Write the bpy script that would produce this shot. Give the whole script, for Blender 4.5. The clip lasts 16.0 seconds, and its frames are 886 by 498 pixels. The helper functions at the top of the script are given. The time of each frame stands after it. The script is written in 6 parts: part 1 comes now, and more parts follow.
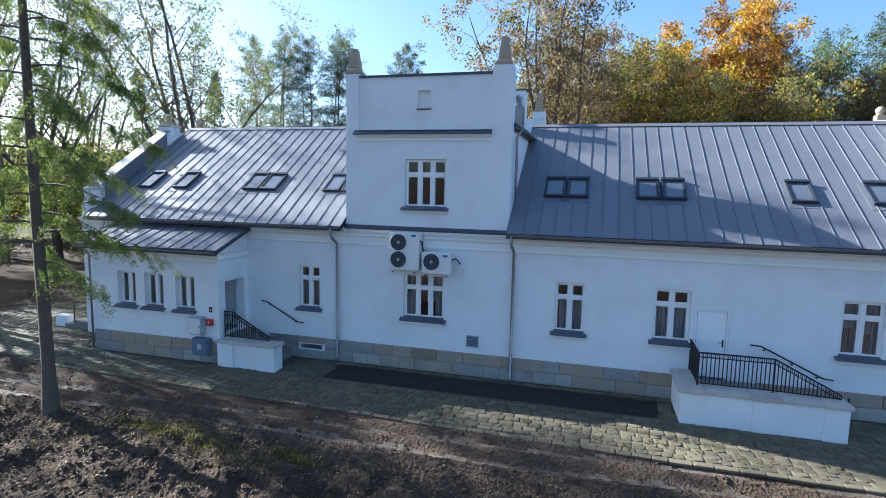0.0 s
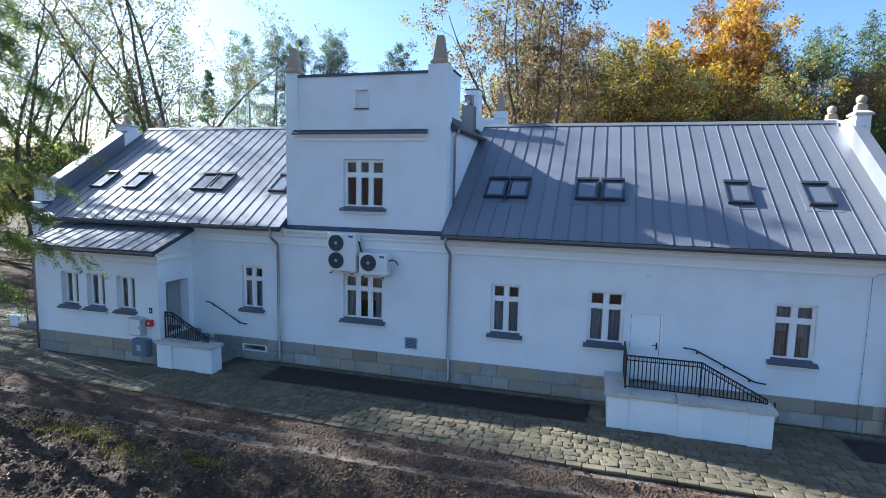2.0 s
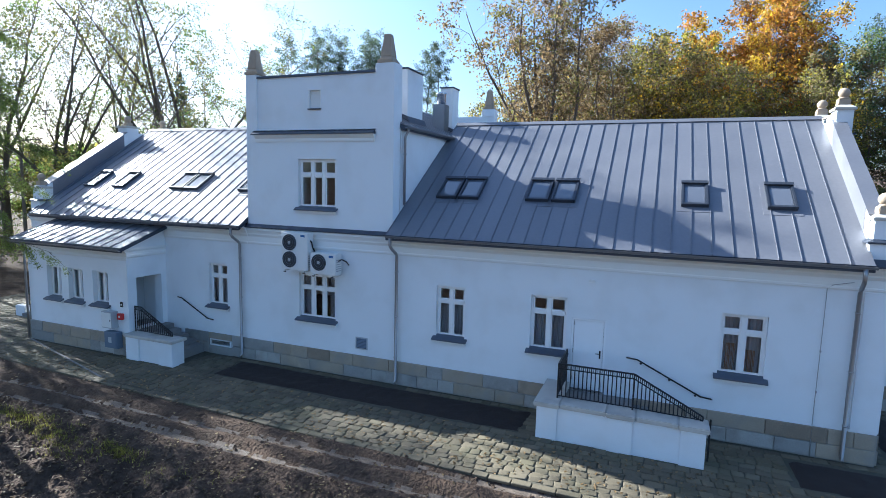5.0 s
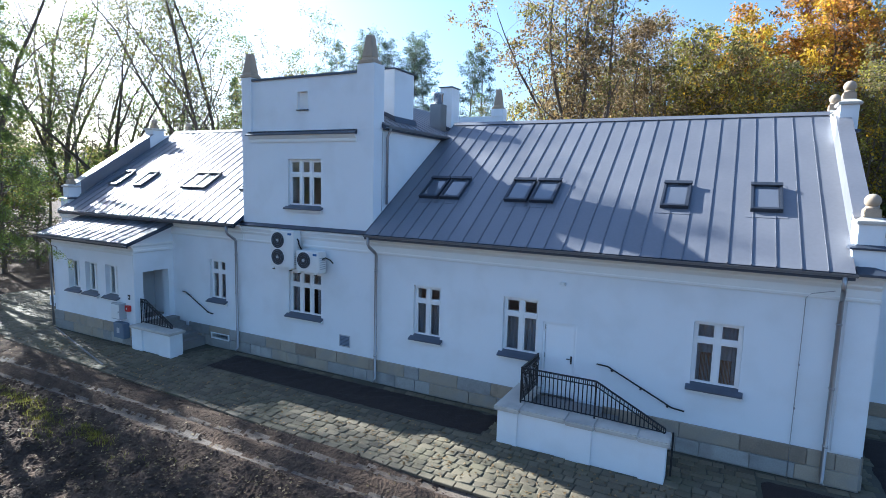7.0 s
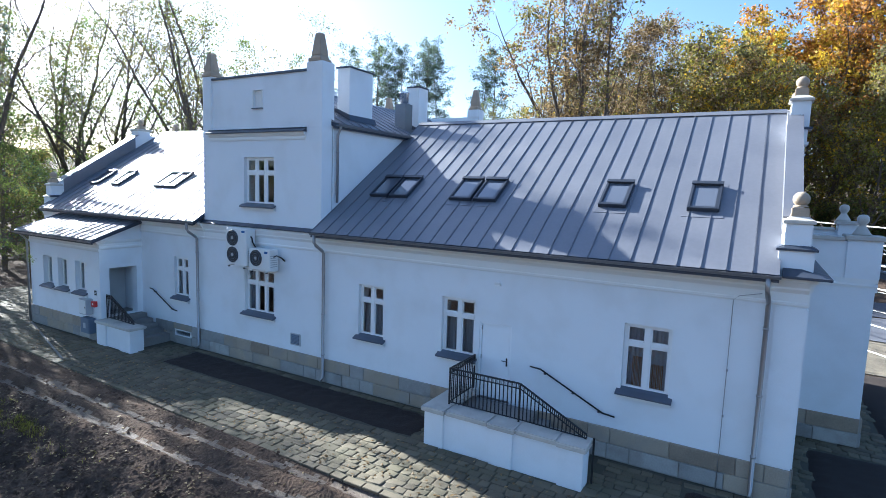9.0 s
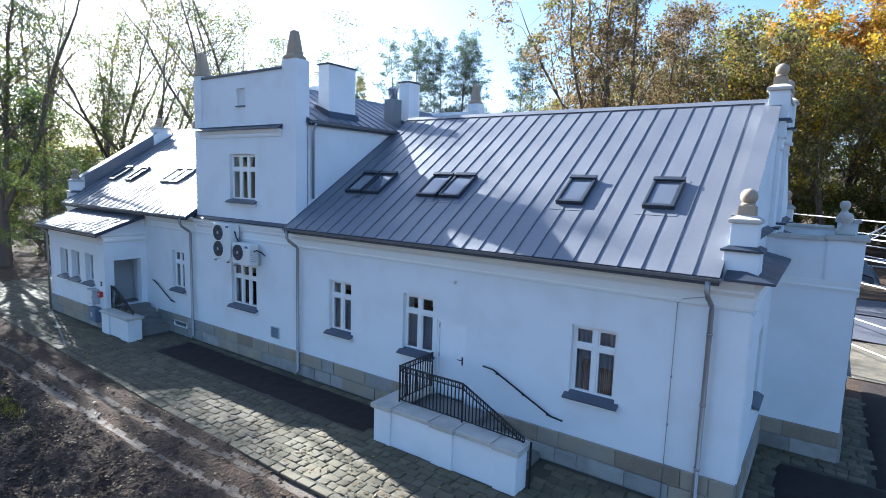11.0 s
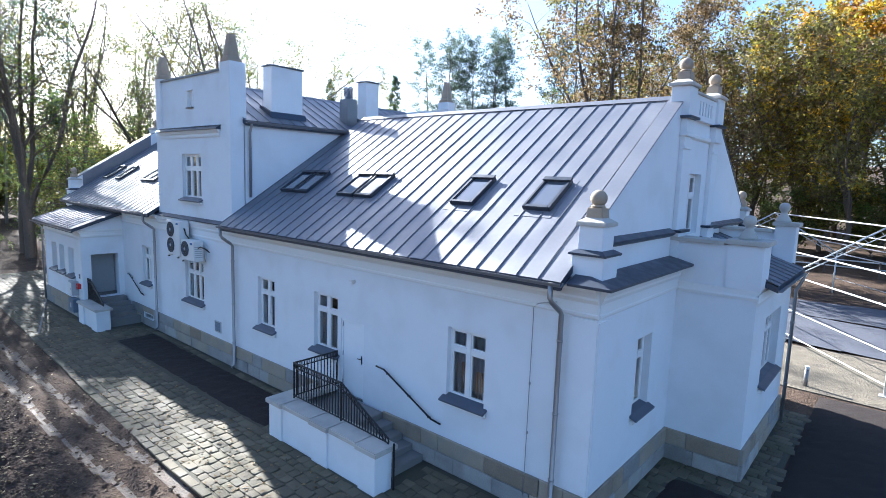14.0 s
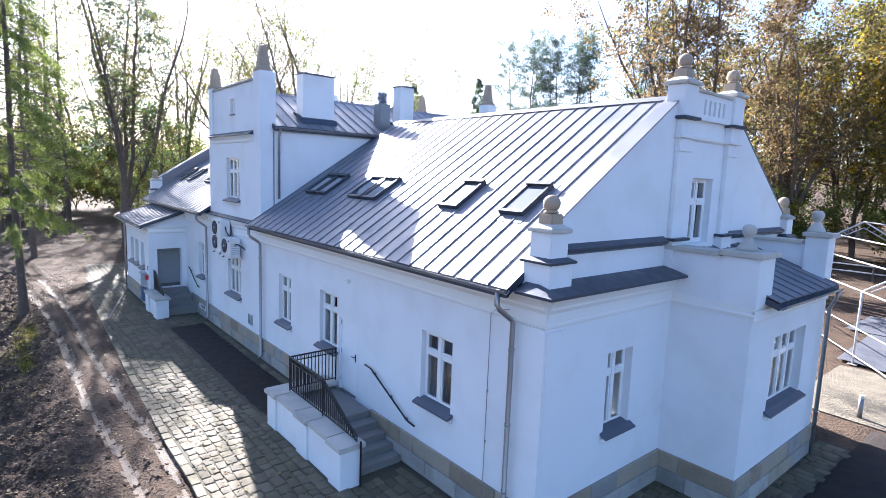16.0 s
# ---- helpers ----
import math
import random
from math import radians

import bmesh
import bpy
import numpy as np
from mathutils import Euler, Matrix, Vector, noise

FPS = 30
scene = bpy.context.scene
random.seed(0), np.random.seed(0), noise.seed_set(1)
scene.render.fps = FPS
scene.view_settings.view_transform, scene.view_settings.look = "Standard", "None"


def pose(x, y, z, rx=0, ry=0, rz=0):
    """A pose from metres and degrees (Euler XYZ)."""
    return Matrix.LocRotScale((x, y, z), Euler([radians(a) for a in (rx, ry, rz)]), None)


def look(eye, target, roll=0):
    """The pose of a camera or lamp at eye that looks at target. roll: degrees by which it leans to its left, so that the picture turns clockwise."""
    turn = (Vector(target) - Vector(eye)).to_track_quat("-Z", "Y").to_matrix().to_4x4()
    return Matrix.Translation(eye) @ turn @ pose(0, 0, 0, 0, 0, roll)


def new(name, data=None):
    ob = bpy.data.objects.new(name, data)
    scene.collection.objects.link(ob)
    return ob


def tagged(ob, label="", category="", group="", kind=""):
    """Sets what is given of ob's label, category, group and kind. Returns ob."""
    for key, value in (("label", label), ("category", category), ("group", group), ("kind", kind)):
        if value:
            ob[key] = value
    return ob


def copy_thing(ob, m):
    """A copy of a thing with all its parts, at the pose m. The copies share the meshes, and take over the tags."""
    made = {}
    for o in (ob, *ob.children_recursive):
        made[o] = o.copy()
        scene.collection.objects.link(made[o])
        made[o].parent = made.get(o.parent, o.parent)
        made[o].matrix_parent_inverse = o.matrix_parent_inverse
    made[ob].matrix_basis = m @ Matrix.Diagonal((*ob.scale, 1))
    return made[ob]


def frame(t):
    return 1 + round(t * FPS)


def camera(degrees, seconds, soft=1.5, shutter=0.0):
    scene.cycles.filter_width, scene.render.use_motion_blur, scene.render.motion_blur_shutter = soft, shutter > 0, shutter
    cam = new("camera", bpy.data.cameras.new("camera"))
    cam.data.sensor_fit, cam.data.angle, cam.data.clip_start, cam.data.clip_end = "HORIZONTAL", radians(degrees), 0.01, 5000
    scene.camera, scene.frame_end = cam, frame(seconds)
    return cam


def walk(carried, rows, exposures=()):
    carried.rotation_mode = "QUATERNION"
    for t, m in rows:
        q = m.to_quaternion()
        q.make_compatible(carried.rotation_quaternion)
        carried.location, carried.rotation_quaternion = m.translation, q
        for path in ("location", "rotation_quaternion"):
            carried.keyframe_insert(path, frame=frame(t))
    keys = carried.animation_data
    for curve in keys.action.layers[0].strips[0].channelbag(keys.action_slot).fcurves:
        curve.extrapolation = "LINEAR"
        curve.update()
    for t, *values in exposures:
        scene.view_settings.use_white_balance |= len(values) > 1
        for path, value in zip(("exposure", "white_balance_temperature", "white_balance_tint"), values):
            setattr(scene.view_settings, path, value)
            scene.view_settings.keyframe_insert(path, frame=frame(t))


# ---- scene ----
cam = camera(78.2, 16.0, soft=0.7)
PATH = [
    (0, (0.252, -16.963, 6.111), (-0.278, -15.048, 5.886), 1.20),
    (0.5, (0.748, -16.800, 6.128), (0.211, -14.887, 5.903), 1.23),
    (1, (1.261, -16.599, 6.155), (0.720, -14.687, 5.929), 1.26),
    (1.5, (1.746, -16.413, 6.166), (1.202, -14.502, 5.940), 1.29),
    (2, (2.257, -16.219, 6.181), (1.711, -14.309, 5.954), 1.21),
    (2.5, (2.740, -16.019, 6.196), (2.191, -14.110, 5.968), 1.24),
    (3, (3.232, -15.810, 6.252), (2.674, -13.903, 6.019), 1.27),
    (3.5, (3.692, -15.611, 6.307), (3.110, -13.713, 6.067), 1.20),
    (4, (4.212, -15.400, 6.317), (3.583, -13.516, 6.076), 1.21),
    (6.5, (6.810, -14.219, 6.335), (5.941, -12.434, 6.095), 1.49),
    (7, (7.337, -13.933, 6.341), (6.425, -12.169, 6.101), 1.50),
    (7.5, (7.811, -13.638, 6.302), (6.871, -11.889, 6.069), 1.65),
    (8, (8.302, -13.319, 6.283), (7.346, -11.577, 6.052), 1.70),
    (8.5, (8.785, -12.996, 6.224), (7.815, -11.262, 5.999), 1.85),
    (9, (9.304, -12.649, 6.185), (8.313, -10.926, 5.964), 1.90),
    (11.5, (11.739, -10.848, 6.349), (10.569, -9.245, 6.098), 1.80),
    (12, (12.242, -10.445, 6.322), (11.058, -8.851, 6.076), 1.90),
    (12.5, (12.717, -10.067, 6.304), (11.529, -8.476, 6.063), 2.00),
    (13, (13.244, -9.643, 6.374), (12.051, -8.058, 6.125), 1.92),
    (13.5, (13.727, -9.256, 6.433), (12.504, -7.695, 6.178), 1.95),
    (14, (14.226, -8.852, 6.489), (12.936, -7.345, 6.227), 1.88),
    (14.5, (14.681, -8.448, 6.520), (13.333, -6.995, 6.255), 2.00),
    (15, (15.136, -8.027, 6.553), (13.729, -6.630, 6.288), 1.97),
    (15.5, (15.557, -7.579, 6.594), (14.091, -6.246, 6.326), 2.03),
    (16, (15.986, -7.072, 6.601), (14.462, -5.805, 6.336), 2.10),
]
EXPOSURES = [(0.0, 1.98, 5320, 6), (9.0, 2.10, 5320, 7), (12.5, 2.20, 5360, 8), (14.0, 2.26, 5400, 10), (16.0, 2.58, 5620, 16)]
walk(cam, [(t, look(eye, target, roll)) for t, eye, target, roll in PATH], EXPOSURES)

# ---- light ----
SUN_AZ, SUN_EL = 76.5, 28.0          # degrees from +y towards -x, and above the horizon
world = bpy.data.worlds.new("sky")
scene.world = world
world.use_nodes = True
wn = world.node_tree
sky = wn.nodes.new("ShaderNodeTexSky")
sky.sky_type = 'NISHITA'
sky.sun_disc = False
sky.sun_elevation = radians(SUN_EL)
sky.sun_rotation = radians(-SUN_AZ)
sky.air_density, sky.dust_density, sky.ozone_density = 1.0, 1.8, 2.9
wn.links.new(sky.outputs[0], wn.nodes["Background"].inputs[0])
wn.nodes["Background"].inputs[1].default_value = 0.062
sun_data = bpy.data.lights.new("sun", 'SUN')
sun_data.energy, sun_data.angle, sun_data.color = 5.0, radians(0.53), (1.0, 0.91, 0.77)
sun = new("sun", sun_data)
sun_dir = Vector((-math.sin(radians(SUN_AZ)) * math.cos(radians(SUN_EL)), math.cos(radians(SUN_AZ)) * math.cos(radians(SUN_EL)), math.sin(radians(SUN_EL))))
sun.matrix_world = look(sun_dir * 60, (0, 0, 0))


# ---- materials ----
def material(name, color, rough=0.7, metal=0.0, spread=0.15, scale=4.0, fine=60.0, bump=0.1, bump_dist=0.01,
             rand=0.0, stain=None, stain_scale=0.6, stain_amount=0.0, island=False, spec=0.5, translucent=0.0):
    """A surface with large and fine variation, a fine relief and an optional stain colour."""
    m = bpy.data.materials.new(name)
    m.use_nodes = True
    nt = m.node_tree
    b = nt.nodes["Principled BSDF"]
    b.inputs["Roughness"].default_value = rough
    b.inputs["Metallic"].default_value = metal
    b.inputs["Specular IOR Level"].default_value = spec
    co = nt.nodes.new("ShaderNodeNewGeometry")
    n1 = nt.nodes.new("ShaderNodeTexNoise")
    n1.inputs["Scale"].default_value, n1.inputs["Detail"].default_value = scale, 4.0
    n2 = nt.nodes.new("ShaderNodeTexNoise")
    n2.inputs["Scale"].default_value, n2.inputs["Detail"].default_value = fine, 3.0
    for n in (n1, n2):
        nt.links.new(co.outputs["Position"], n.inputs["Vector"])
    add = nt.nodes.new("ShaderNodeMath")
    add.operation = 'ADD'
    nt.links.new(n1.outputs["Fac"], add.inputs[0])
    nt.links.new(n2.outputs["Fac"], add.inputs[1])
    last = add.outputs[0]
    if rand > 0:
        r = nt.nodes.new("ShaderNodeNewGeometry" if island else "ShaderNodeObjectInfo")
        mul = nt.nodes.new("ShaderNodeMath")
        mul.operation = 'MULTIPLY_ADD'
        nt.links.new(r.outputs["Random Per Island" if island else "Random"], mul.inputs[0])
        mul.inputs[1].default_value = rand * 2
        nt.links.new(last, mul.inputs[2])
        sub = nt.nodes.new("ShaderNodeMath")
        sub.operation = 'SUBTRACT'
        nt.links.new(mul.outputs[0], sub.inputs[0])
        sub.inputs[1].default_value = rand
        last = sub.outputs[0]
    mr = nt.nodes.new("ShaderNodeMapRange")
    mr.inputs[1].default_value, mr.inputs[2].default_value = 0.5, 1.5
    mr.inputs[3].default_value, mr.inputs[4].default_value = 1.0 - spread, 1.0 + spread
    nt.links.new(last, mr.inputs[0])
    mix = nt.nodes.new("ShaderNodeVectorMath")
    mix.operation = 'SCALE'
    mix.inputs[0].default_value = color
    nt.links.new(mr.outputs[0], mix.inputs["Scale"])
    out = mix.outputs[0]
    if stain is not None:
        n3 = nt.nodes.new("ShaderNodeTexNoise")
        n3.inputs["Scale"].default_value, n3.inputs["Detail"].default_value = stain_scale, 6.0
        nt.links.new(co.outputs["Position"], n3.inputs["Vector"])
        ramp = nt.nodes.new("ShaderNodeMapRange")
        ramp.inputs[1].default_value, ramp.inputs[2].default_value = 0.48, 0.68
        ramp.inputs[3].default_value, ramp.inputs[4].default_value = 0.0, stain_amount
        nt.links.new(n3.outputs["Fac"], ramp.inputs[0])
        mc = nt.nodes.new("ShaderNodeMix")
        mc.data_type = 'RGBA'
        nt.links.new(ramp.outputs[0], mc.inputs["Factor"])
        nt.links.new(out, mc.inputs[6])
        mc.inputs[7].default_value = (*stain, 1)
        out = mc.outputs[2]
    nt.links.new(out, b.inputs["Base Color"])
    rr = nt.nodes.new("ShaderNodeMapRange")
    rr.inputs[1].default_value, rr.inputs[2].default_value = 0.3, 0.7
    rr.inputs[3].default_value, rr.inputs[4].default_value = max(rough - 0.08, 0.02), min(rough + 0.08, 1.0)
    nt.links.new(n1.outputs["Fac"], rr.inputs[0])
    nt.links.new(rr.outputs[0], b.inputs["Roughness"])
    if bump > 0:
        bp = nt.nodes.new("ShaderNodeBump")
        bp.inputs["Strength"].default_value, bp.inputs["Distance"].default_value = bump, bump_dist
        nt.links.new(n2.outputs["Fac"], bp.inputs["Height"])
        nt.links.new(bp.outputs[0], b.inputs["Normal"])
    if translucent > 0:
        tr = nt.nodes.new("ShaderNodeBsdfTranslucent")
        nt.links.new(out, tr.inputs["Color"])
        ms = nt.nodes.new("ShaderNodeMixShader")
        ms.inputs[0].default_value = translucent
        nt.links.new(b.outputs[0], ms.inputs[1])
        nt.links.new(tr.outputs[0], ms.inputs[2])
        nt.links.new(ms.outputs[0], nt.nodes["Material Output"].inputs["Surface"])
    return m


PLASTER = material("white_plaster", (0.785, 0.80, 0.815), 0.85, spread=0.03, scale=0.7, fine=45, bump=0.12, bump_dist=0.006, stain=(0.68, 0.68, 0.67), stain_scale=0.9, stain_amount=0.45)
TRIMW = material("white_cornice", (0.80, 0.795, 0.77), 0.85, spread=0.03, scale=1.5, fine=50, bump=0.1, bump_dist=0.005)
SANDSTONE = material("sandstone_block", (0.34, 0.285, 0.215), 0.85, spread=0.25, scale=2.0, fine=35, bump=0.45, bump_dist=0.015, rand=0.2, stain=(0.27, 0.26, 0.24), stain_scale=1.8, stain_amount=0.6)
BROWNSTONE = material("brown_sandstone_block", (0.30, 0.24, 0.175), 0.85, spread=0.25, scale=2.0, fine=30, bump=0.5, bump_dist=0.02, rand=0.35, stain=(0.16, 0.14, 0.11), stain_scale=1.8, stain_amount=0.6)
GREYSTONE = material("grey_stone_block", (0.30, 0.29, 0.27), 0.85, spread=0.22, scale=2.0, fine=30, bump=0.5, bump_dist=0.02, rand=0.35, stain=(0.17, 0.16, 0.15), stain_scale=1.8, stain_amount=0.6)
PALESTONE = material("pale_stone_block", (0.37, 0.355, 0.325), 0.85, spread=0.2, scale=2.0, fine=30, bump=0.4, bump_dist=0.015, rand=0.3, stain=(0.24, 0.21, 0.18), stain_scale=1.8, stain_amount=0.6)
MORTAR = material("mortar", (0.31, 0.29, 0.26), 0.9, spread=0.1, bump=0.3)
BALLSTONE = material("carved_sandstone", (0.37, 0.295, 0.215), 0.85, spread=0.15, scale=6, fine=50, bump=0.3)
CAPSTONE = material("pale_cap_stone", (0.52, 0.49, 0.44), 0.8, spread=0.12, scale=3, fine=60, bump=0.25, stain=(0.33, 0.31, 0.28), stain_scale=2, stain_amount=0.5)
ROOF = material("painted_roof_sheet", (0.165, 0.170, 0.195), 0.48, 0.18, spec=0.8, spread=0.10, scale=1.2, fine=12, bump=0.05, bump_dist=0.01, rand=0.25)
ROOFTRIM = material("dark_roof_flashing", (0.06, 0.072, 0.10), 0.42, 0.4, spread=0.1, bump=0.03)
PANEFRAME = material("roof_window_frame", (0.045, 0.052, 0.068), 0.42, 0.3, spread=0.1, bump=0.03)
ZINC = material("zinc_pipe", (0.36, 0.35, 0.35), 0.42, 0.7, spread=0.1, scale=5, bump=0.05)
CHROME = material("stainless_pipe", (0.66, 0.67, 0.69), 0.25, 0.9, spread=0.05, scale=5, bump=0.02)
GUTTER = material("grey_gutter", (0.24, 0.245, 0.26), 0.4, 0.5, spread=0.1, scale=5, bump=0.05)
IRON = material("black_iron", (0.018, 0.017, 0.018), 0.45, 0.2, spread=0.2, bump=0.1)
FRAMEW = material("white_window_frame", (0.82, 0.82, 0.81), 0.35, spread=0.02, bump=0.0)
DOORW = material("white_door", (0.86, 0.87, 0.88), 0.4, spread=0.03, bump=0.03)
SILL = material("dark_sill_sheet", (0.11, 0.125, 0.16), 0.38, 0.3, spread=0.12, bump=0.05)
CURTAIN = material("sheer_curtain", (0.48, 0.50, 0.56), 0.9, spread=0.1, bump=0.0, translucent=0.3)
CURTAINB = material("brown_curtain", (0.33, 0.20, 0.12), 0.9, spread=0.2, bump=0.0)
ACW = material("white_enclosure", (0.75, 0.75, 0.73), 0.45, spread=0.04, bump=0.02)
ACD = material("dark_grille", (0.025, 0.026, 0.03), 0.5, spread=0.2, bump=0.05)
GREYBOX = material("grey_cabinet", (0.42, 0.43, 0.44), 0.5, spread=0.08, bump=0.03)
BLUEGREY = material("blue_grey_cabinet", (0.13, 0.17, 0.23), 0.5, spread=0.1, bump=0.03)
RED = material("red_enamel", (0.50, 0.03, 0.03), 0.4, spread=0.05, bump=0.0)
BLUE = material("blue_sticker", (0.03, 0.12, 0.32), 0.4, spread=0.05, bump=0.0)
SETT = material("granite_sett", (0.122, 0.101, 0.064), 0.82, spread=0.28, scale=1.5, fine=40, bump=0.5, bump_dist=0.012, rand=0.5, stain=(0.095, 0.088, 0.045), stain_scale=0.8, stain_amount=0.6)
SETTJ = material("granite_sett_far", (0.122, 0.101, 0.064), 0.82, spread=0.28, scale=1.5, fine=40, bump=0.5, bump_dist=0.012, rand=0.5, island=True, stain=(0.095, 0.088, 0.045), stain_scale=0.8, stain_amount=0.6)
JOINT = material("sand_joint", (0.080, 0.072, 0.052), 0.95, spread=0.3, scale=3, fine=50, bump=0.6, bump_dist=0.02, stain=(0.060, 0.064, 0.034), stain_scale=1.0, stain_amount=0.6)
BED = material("dark_bed_soil", (0.024, 0.016, 0.013), 1.0, spread=0.4, scale=6, fine=45, bump=1.0, bump_dist=0.03)
SOIL = material("bare_soil", (0.092, 0.062, 0.043), 0.95, spread=0.6, scale=2.2, fine=16, bump=1.0, bump_dist=0.09, spec=0.2, stain=(0.050, 0.033, 0.023), stain_scale=0.9, stain_amount=0.8)
# compacted rut soil, its colour lifted to carry the sunlit streaks as well
WORN_LIT = material("worn_sunlit_rut_soil", (0.118, 0.090, 0.068), 0.8, spread=0.6, scale=3, fine=22, bump=0.8, bump_dist=0.04, stain=(0.085, 0.062, 0.046), stain_scale=2.5, stain_amount=0.8)
STEP = material("grey_step_stone", (0.21, 0.20, 0.19), 0.8, spread=0.15, fine=50, bump=0.25)
BARK = material("bark", (0.115, 0.09, 0.07), 0.9, spread=0.4, scale=6, fine=30, bump=0.8, bump_dist=0.03)
BIRCH = material("pale_bark", (0.22, 0.19, 0.155), 0.9, spread=0.4, scale=5, fine=25, bump=0.6, bump_dist=0.02)
STEEL = material("white_tube", (0.5, 0.5, 0.5), 0.4, 0.1, spread=0.04, bump=0.0)
TARP = material("pale_tarpaulin", (0.10, 0.105, 0.125), 0.6, spread=0.12, scale=1.0, fine=6, bump=0.4, bump_dist=0.05)
GRAVEL = material("pale_gravel_paving", (0.17, 0.145, 0.105), 0.9, spread=0.5, scale=2.5, fine=14, bump=1.0, bump_dist=0.06, stain=(0.09, 0.075, 0.055), stain_scale=1.6, stain_amount=0.6)


def leaf(name, color, spread=0.5):
    return material(name, color, 0.6, spread=spread, scale=0.5, fine=4.0, bump=0.0, rand=0.5, island=True, translucent=0.55)


L_GREEN = leaf("green_leaf", (0.13, 0.18, 0.04))
L_TAN = leaf("tan_leaf", (0.215, 0.16, 0.082))
L_OLIVE = leaf("olive_leaf", (0.18, 0.165, 0.05))
L_YELLOW = leaf("yellow_leaf", (0.50, 0.33, 0.025))
L_LIME = leaf("yellow_green_leaf", (0.29, 0.27, 0.04))
L_ORANGE = leaf("orange_leaf", (0.42, 0.195, 0.032))
L_BROWN = leaf("brown_leaf", (0.215, 0.145, 0.068))
L_DARK = leaf("dark_needle", (0.085, 0.125, 0.075))
# pine needles with the haze of distance mixed into their colour
L_HAZED = leaf("hazed_needle", (0.12, 0.16, 0.115))
L_LARCH = leaf("larch_needle", (0.21, 0.26, 0.055))

gm = bpy.data.materials.new("window_glass")
gm.use_nodes = True
gb = gm.node_tree.nodes["Principled BSDF"]
gb.inputs["Base Color"].default_value = (0.92, 0.95, 0.95, 1)
gb.inputs["Roughness"].default_value = 0.02
gb.inputs["Transmission Weight"].default_value = 1.0
gb.inputs["IOR"].default_value = 1.45
GLASS = gm


# ---- building blocks ----
def box(bm, x0, x1, y0, y1, z0, z1, bevel=0.0, taper=0.0):
    """A box from corner to corner; taper draws the top in."""
    v = [bm.verts.new(p) for p in ((x0, y0, z0), (x1, y0, z0), (x1, y1, z0), (x0, y1, z0),
                                   (x0 + taper, y0 + taper, z1), (x1 - taper, y0 + taper, z1), (x1 - taper, y1 - taper, z1), (x0 + taper, y1 - taper, z1))]
    f = [bm.faces.new([v[i] for i in q]) for q in ((3, 2, 1, 0), (4, 5, 6, 7), (0, 1, 5, 4), (1, 2, 6, 5), (2, 3, 7, 6), (3, 0, 4, 7))]
    if bevel > 0:
        edges = list({e for face in f for e in face.edges})
        bmesh.ops.bevel(bm, geom=edges, offset=bevel, segments=2, affect='EDGES')
    return bm


def boxes(*dims, bevel=0.0):
    bm = bmesh.new()
    for d in dims:
        box(bm, *d, bevel=bevel)
    return bm


def prism(bm, outline, axis, a, b):
    """An outline of (u, v) pairs pushed from a to b along an axis ('x': u=y, v=z; 'y': u=x, v=z; 'z': u=x, v=y)."""
    def at(u, v, w):
        return {"x": (w, u, v), "y": (u, w, v), "z": (u, v, w)}[axis]
    lo = [bm.verts.new(at(u, v, a)) for u, v in outline]
    hi = [bm.verts.new(at(u, v, b)) for u, v in outline]
    n = len(outline)
    bm.faces.new(lo)
    bm.faces.new(hi[::-1])
    for i in range(n):
        bm.faces.new((lo[i], hi[i], hi[(i + 1) % n], lo[(i + 1) % n]))
    bmesh.ops.recalc_face_normals(bm, faces=bm.faces)
    return bm


def tube(bm, points, radius, sides=8, cap=True):
    """A round bar along a line of points; radius may be a list."""
    pts = [Vector(p) for p in points]
    rad = radius if isinstance(radius, (list, tuple)) else [radius] * len(pts)
    rings = []
    for i, p in enumerate(pts):
        d = (pts[min(i + 1, len(pts) - 1)] - pts[max(i - 1, 0)]).normalized()
        s = d.cross(Vector((0, 0, 1)) if abs(d.z) < 0.9 else Vector((1, 0, 0))).normalized()
        u = s.cross(d)
        rings.append([bm.verts.new(p + rad[i] * (math.cos(2 * math.pi * k / sides) * s + math.sin(2 * math.pi * k / sides) * u)) for k in range(sides)])
    for r0, r1 in zip(rings, rings[1:]):
        for k in range(sides):
            f = bm.faces.new((r0[k], r0[(k + 1) % sides], r1[(k + 1) % sides], r1[k]))
            f.smooth = sides > 6
    if cap:
        bm.faces.new(rings[0][::-1])
        bm.faces.new(rings[-1])
    return bm


def turned(bm, profile, cx, cy, sides=20):
    """A turned shape: (radius, z) pairs round the upright at cx, cy."""
    rings = [[bm.verts.new((cx + r * math.cos(2 * math.pi * k / sides), cy + r * math.sin(2 * math.pi * k / sides), z)) for k in range(sides)] for r, z in profile]
    for r0, r1 in zip(rings, rings[1:]):
        for k in range(sides):
            f = bm.faces.new((r0[k], r0[(k + 1) % sides], r1[(k + 1) % sides], r1[k]))
            f.smooth = True
    bm.faces.new(rings[0][::-1])
    bm.faces.new(rings[-1])
    return bm


def ball(bm, cx, cy, cz, r, sides=20):
    return turned(bm, [(max(r * math.sin(math.pi * i / 12), 0.004), cz - r * math.cos(math.pi * i / 12)) for i in range(13)], cx, cy, sides)


def mesh_of(name, bm, mat):
    me = bpy.data.meshes.new(name)
    bm.to_mesh(me)
    bm.free()
    me.materials.append(mat)
    return me


def part(name, bm, mat, parent, label=""):
    ob = new(name, mesh_of(name, bm, mat))
    ob.parent = parent
    return tagged(ob, label)


def piece(name, me, parent, m):
    """One more object on a shared mesh."""
    ob = new(name, me)
    ob.parent = parent
    ob.matrix_basis = m
    return ob


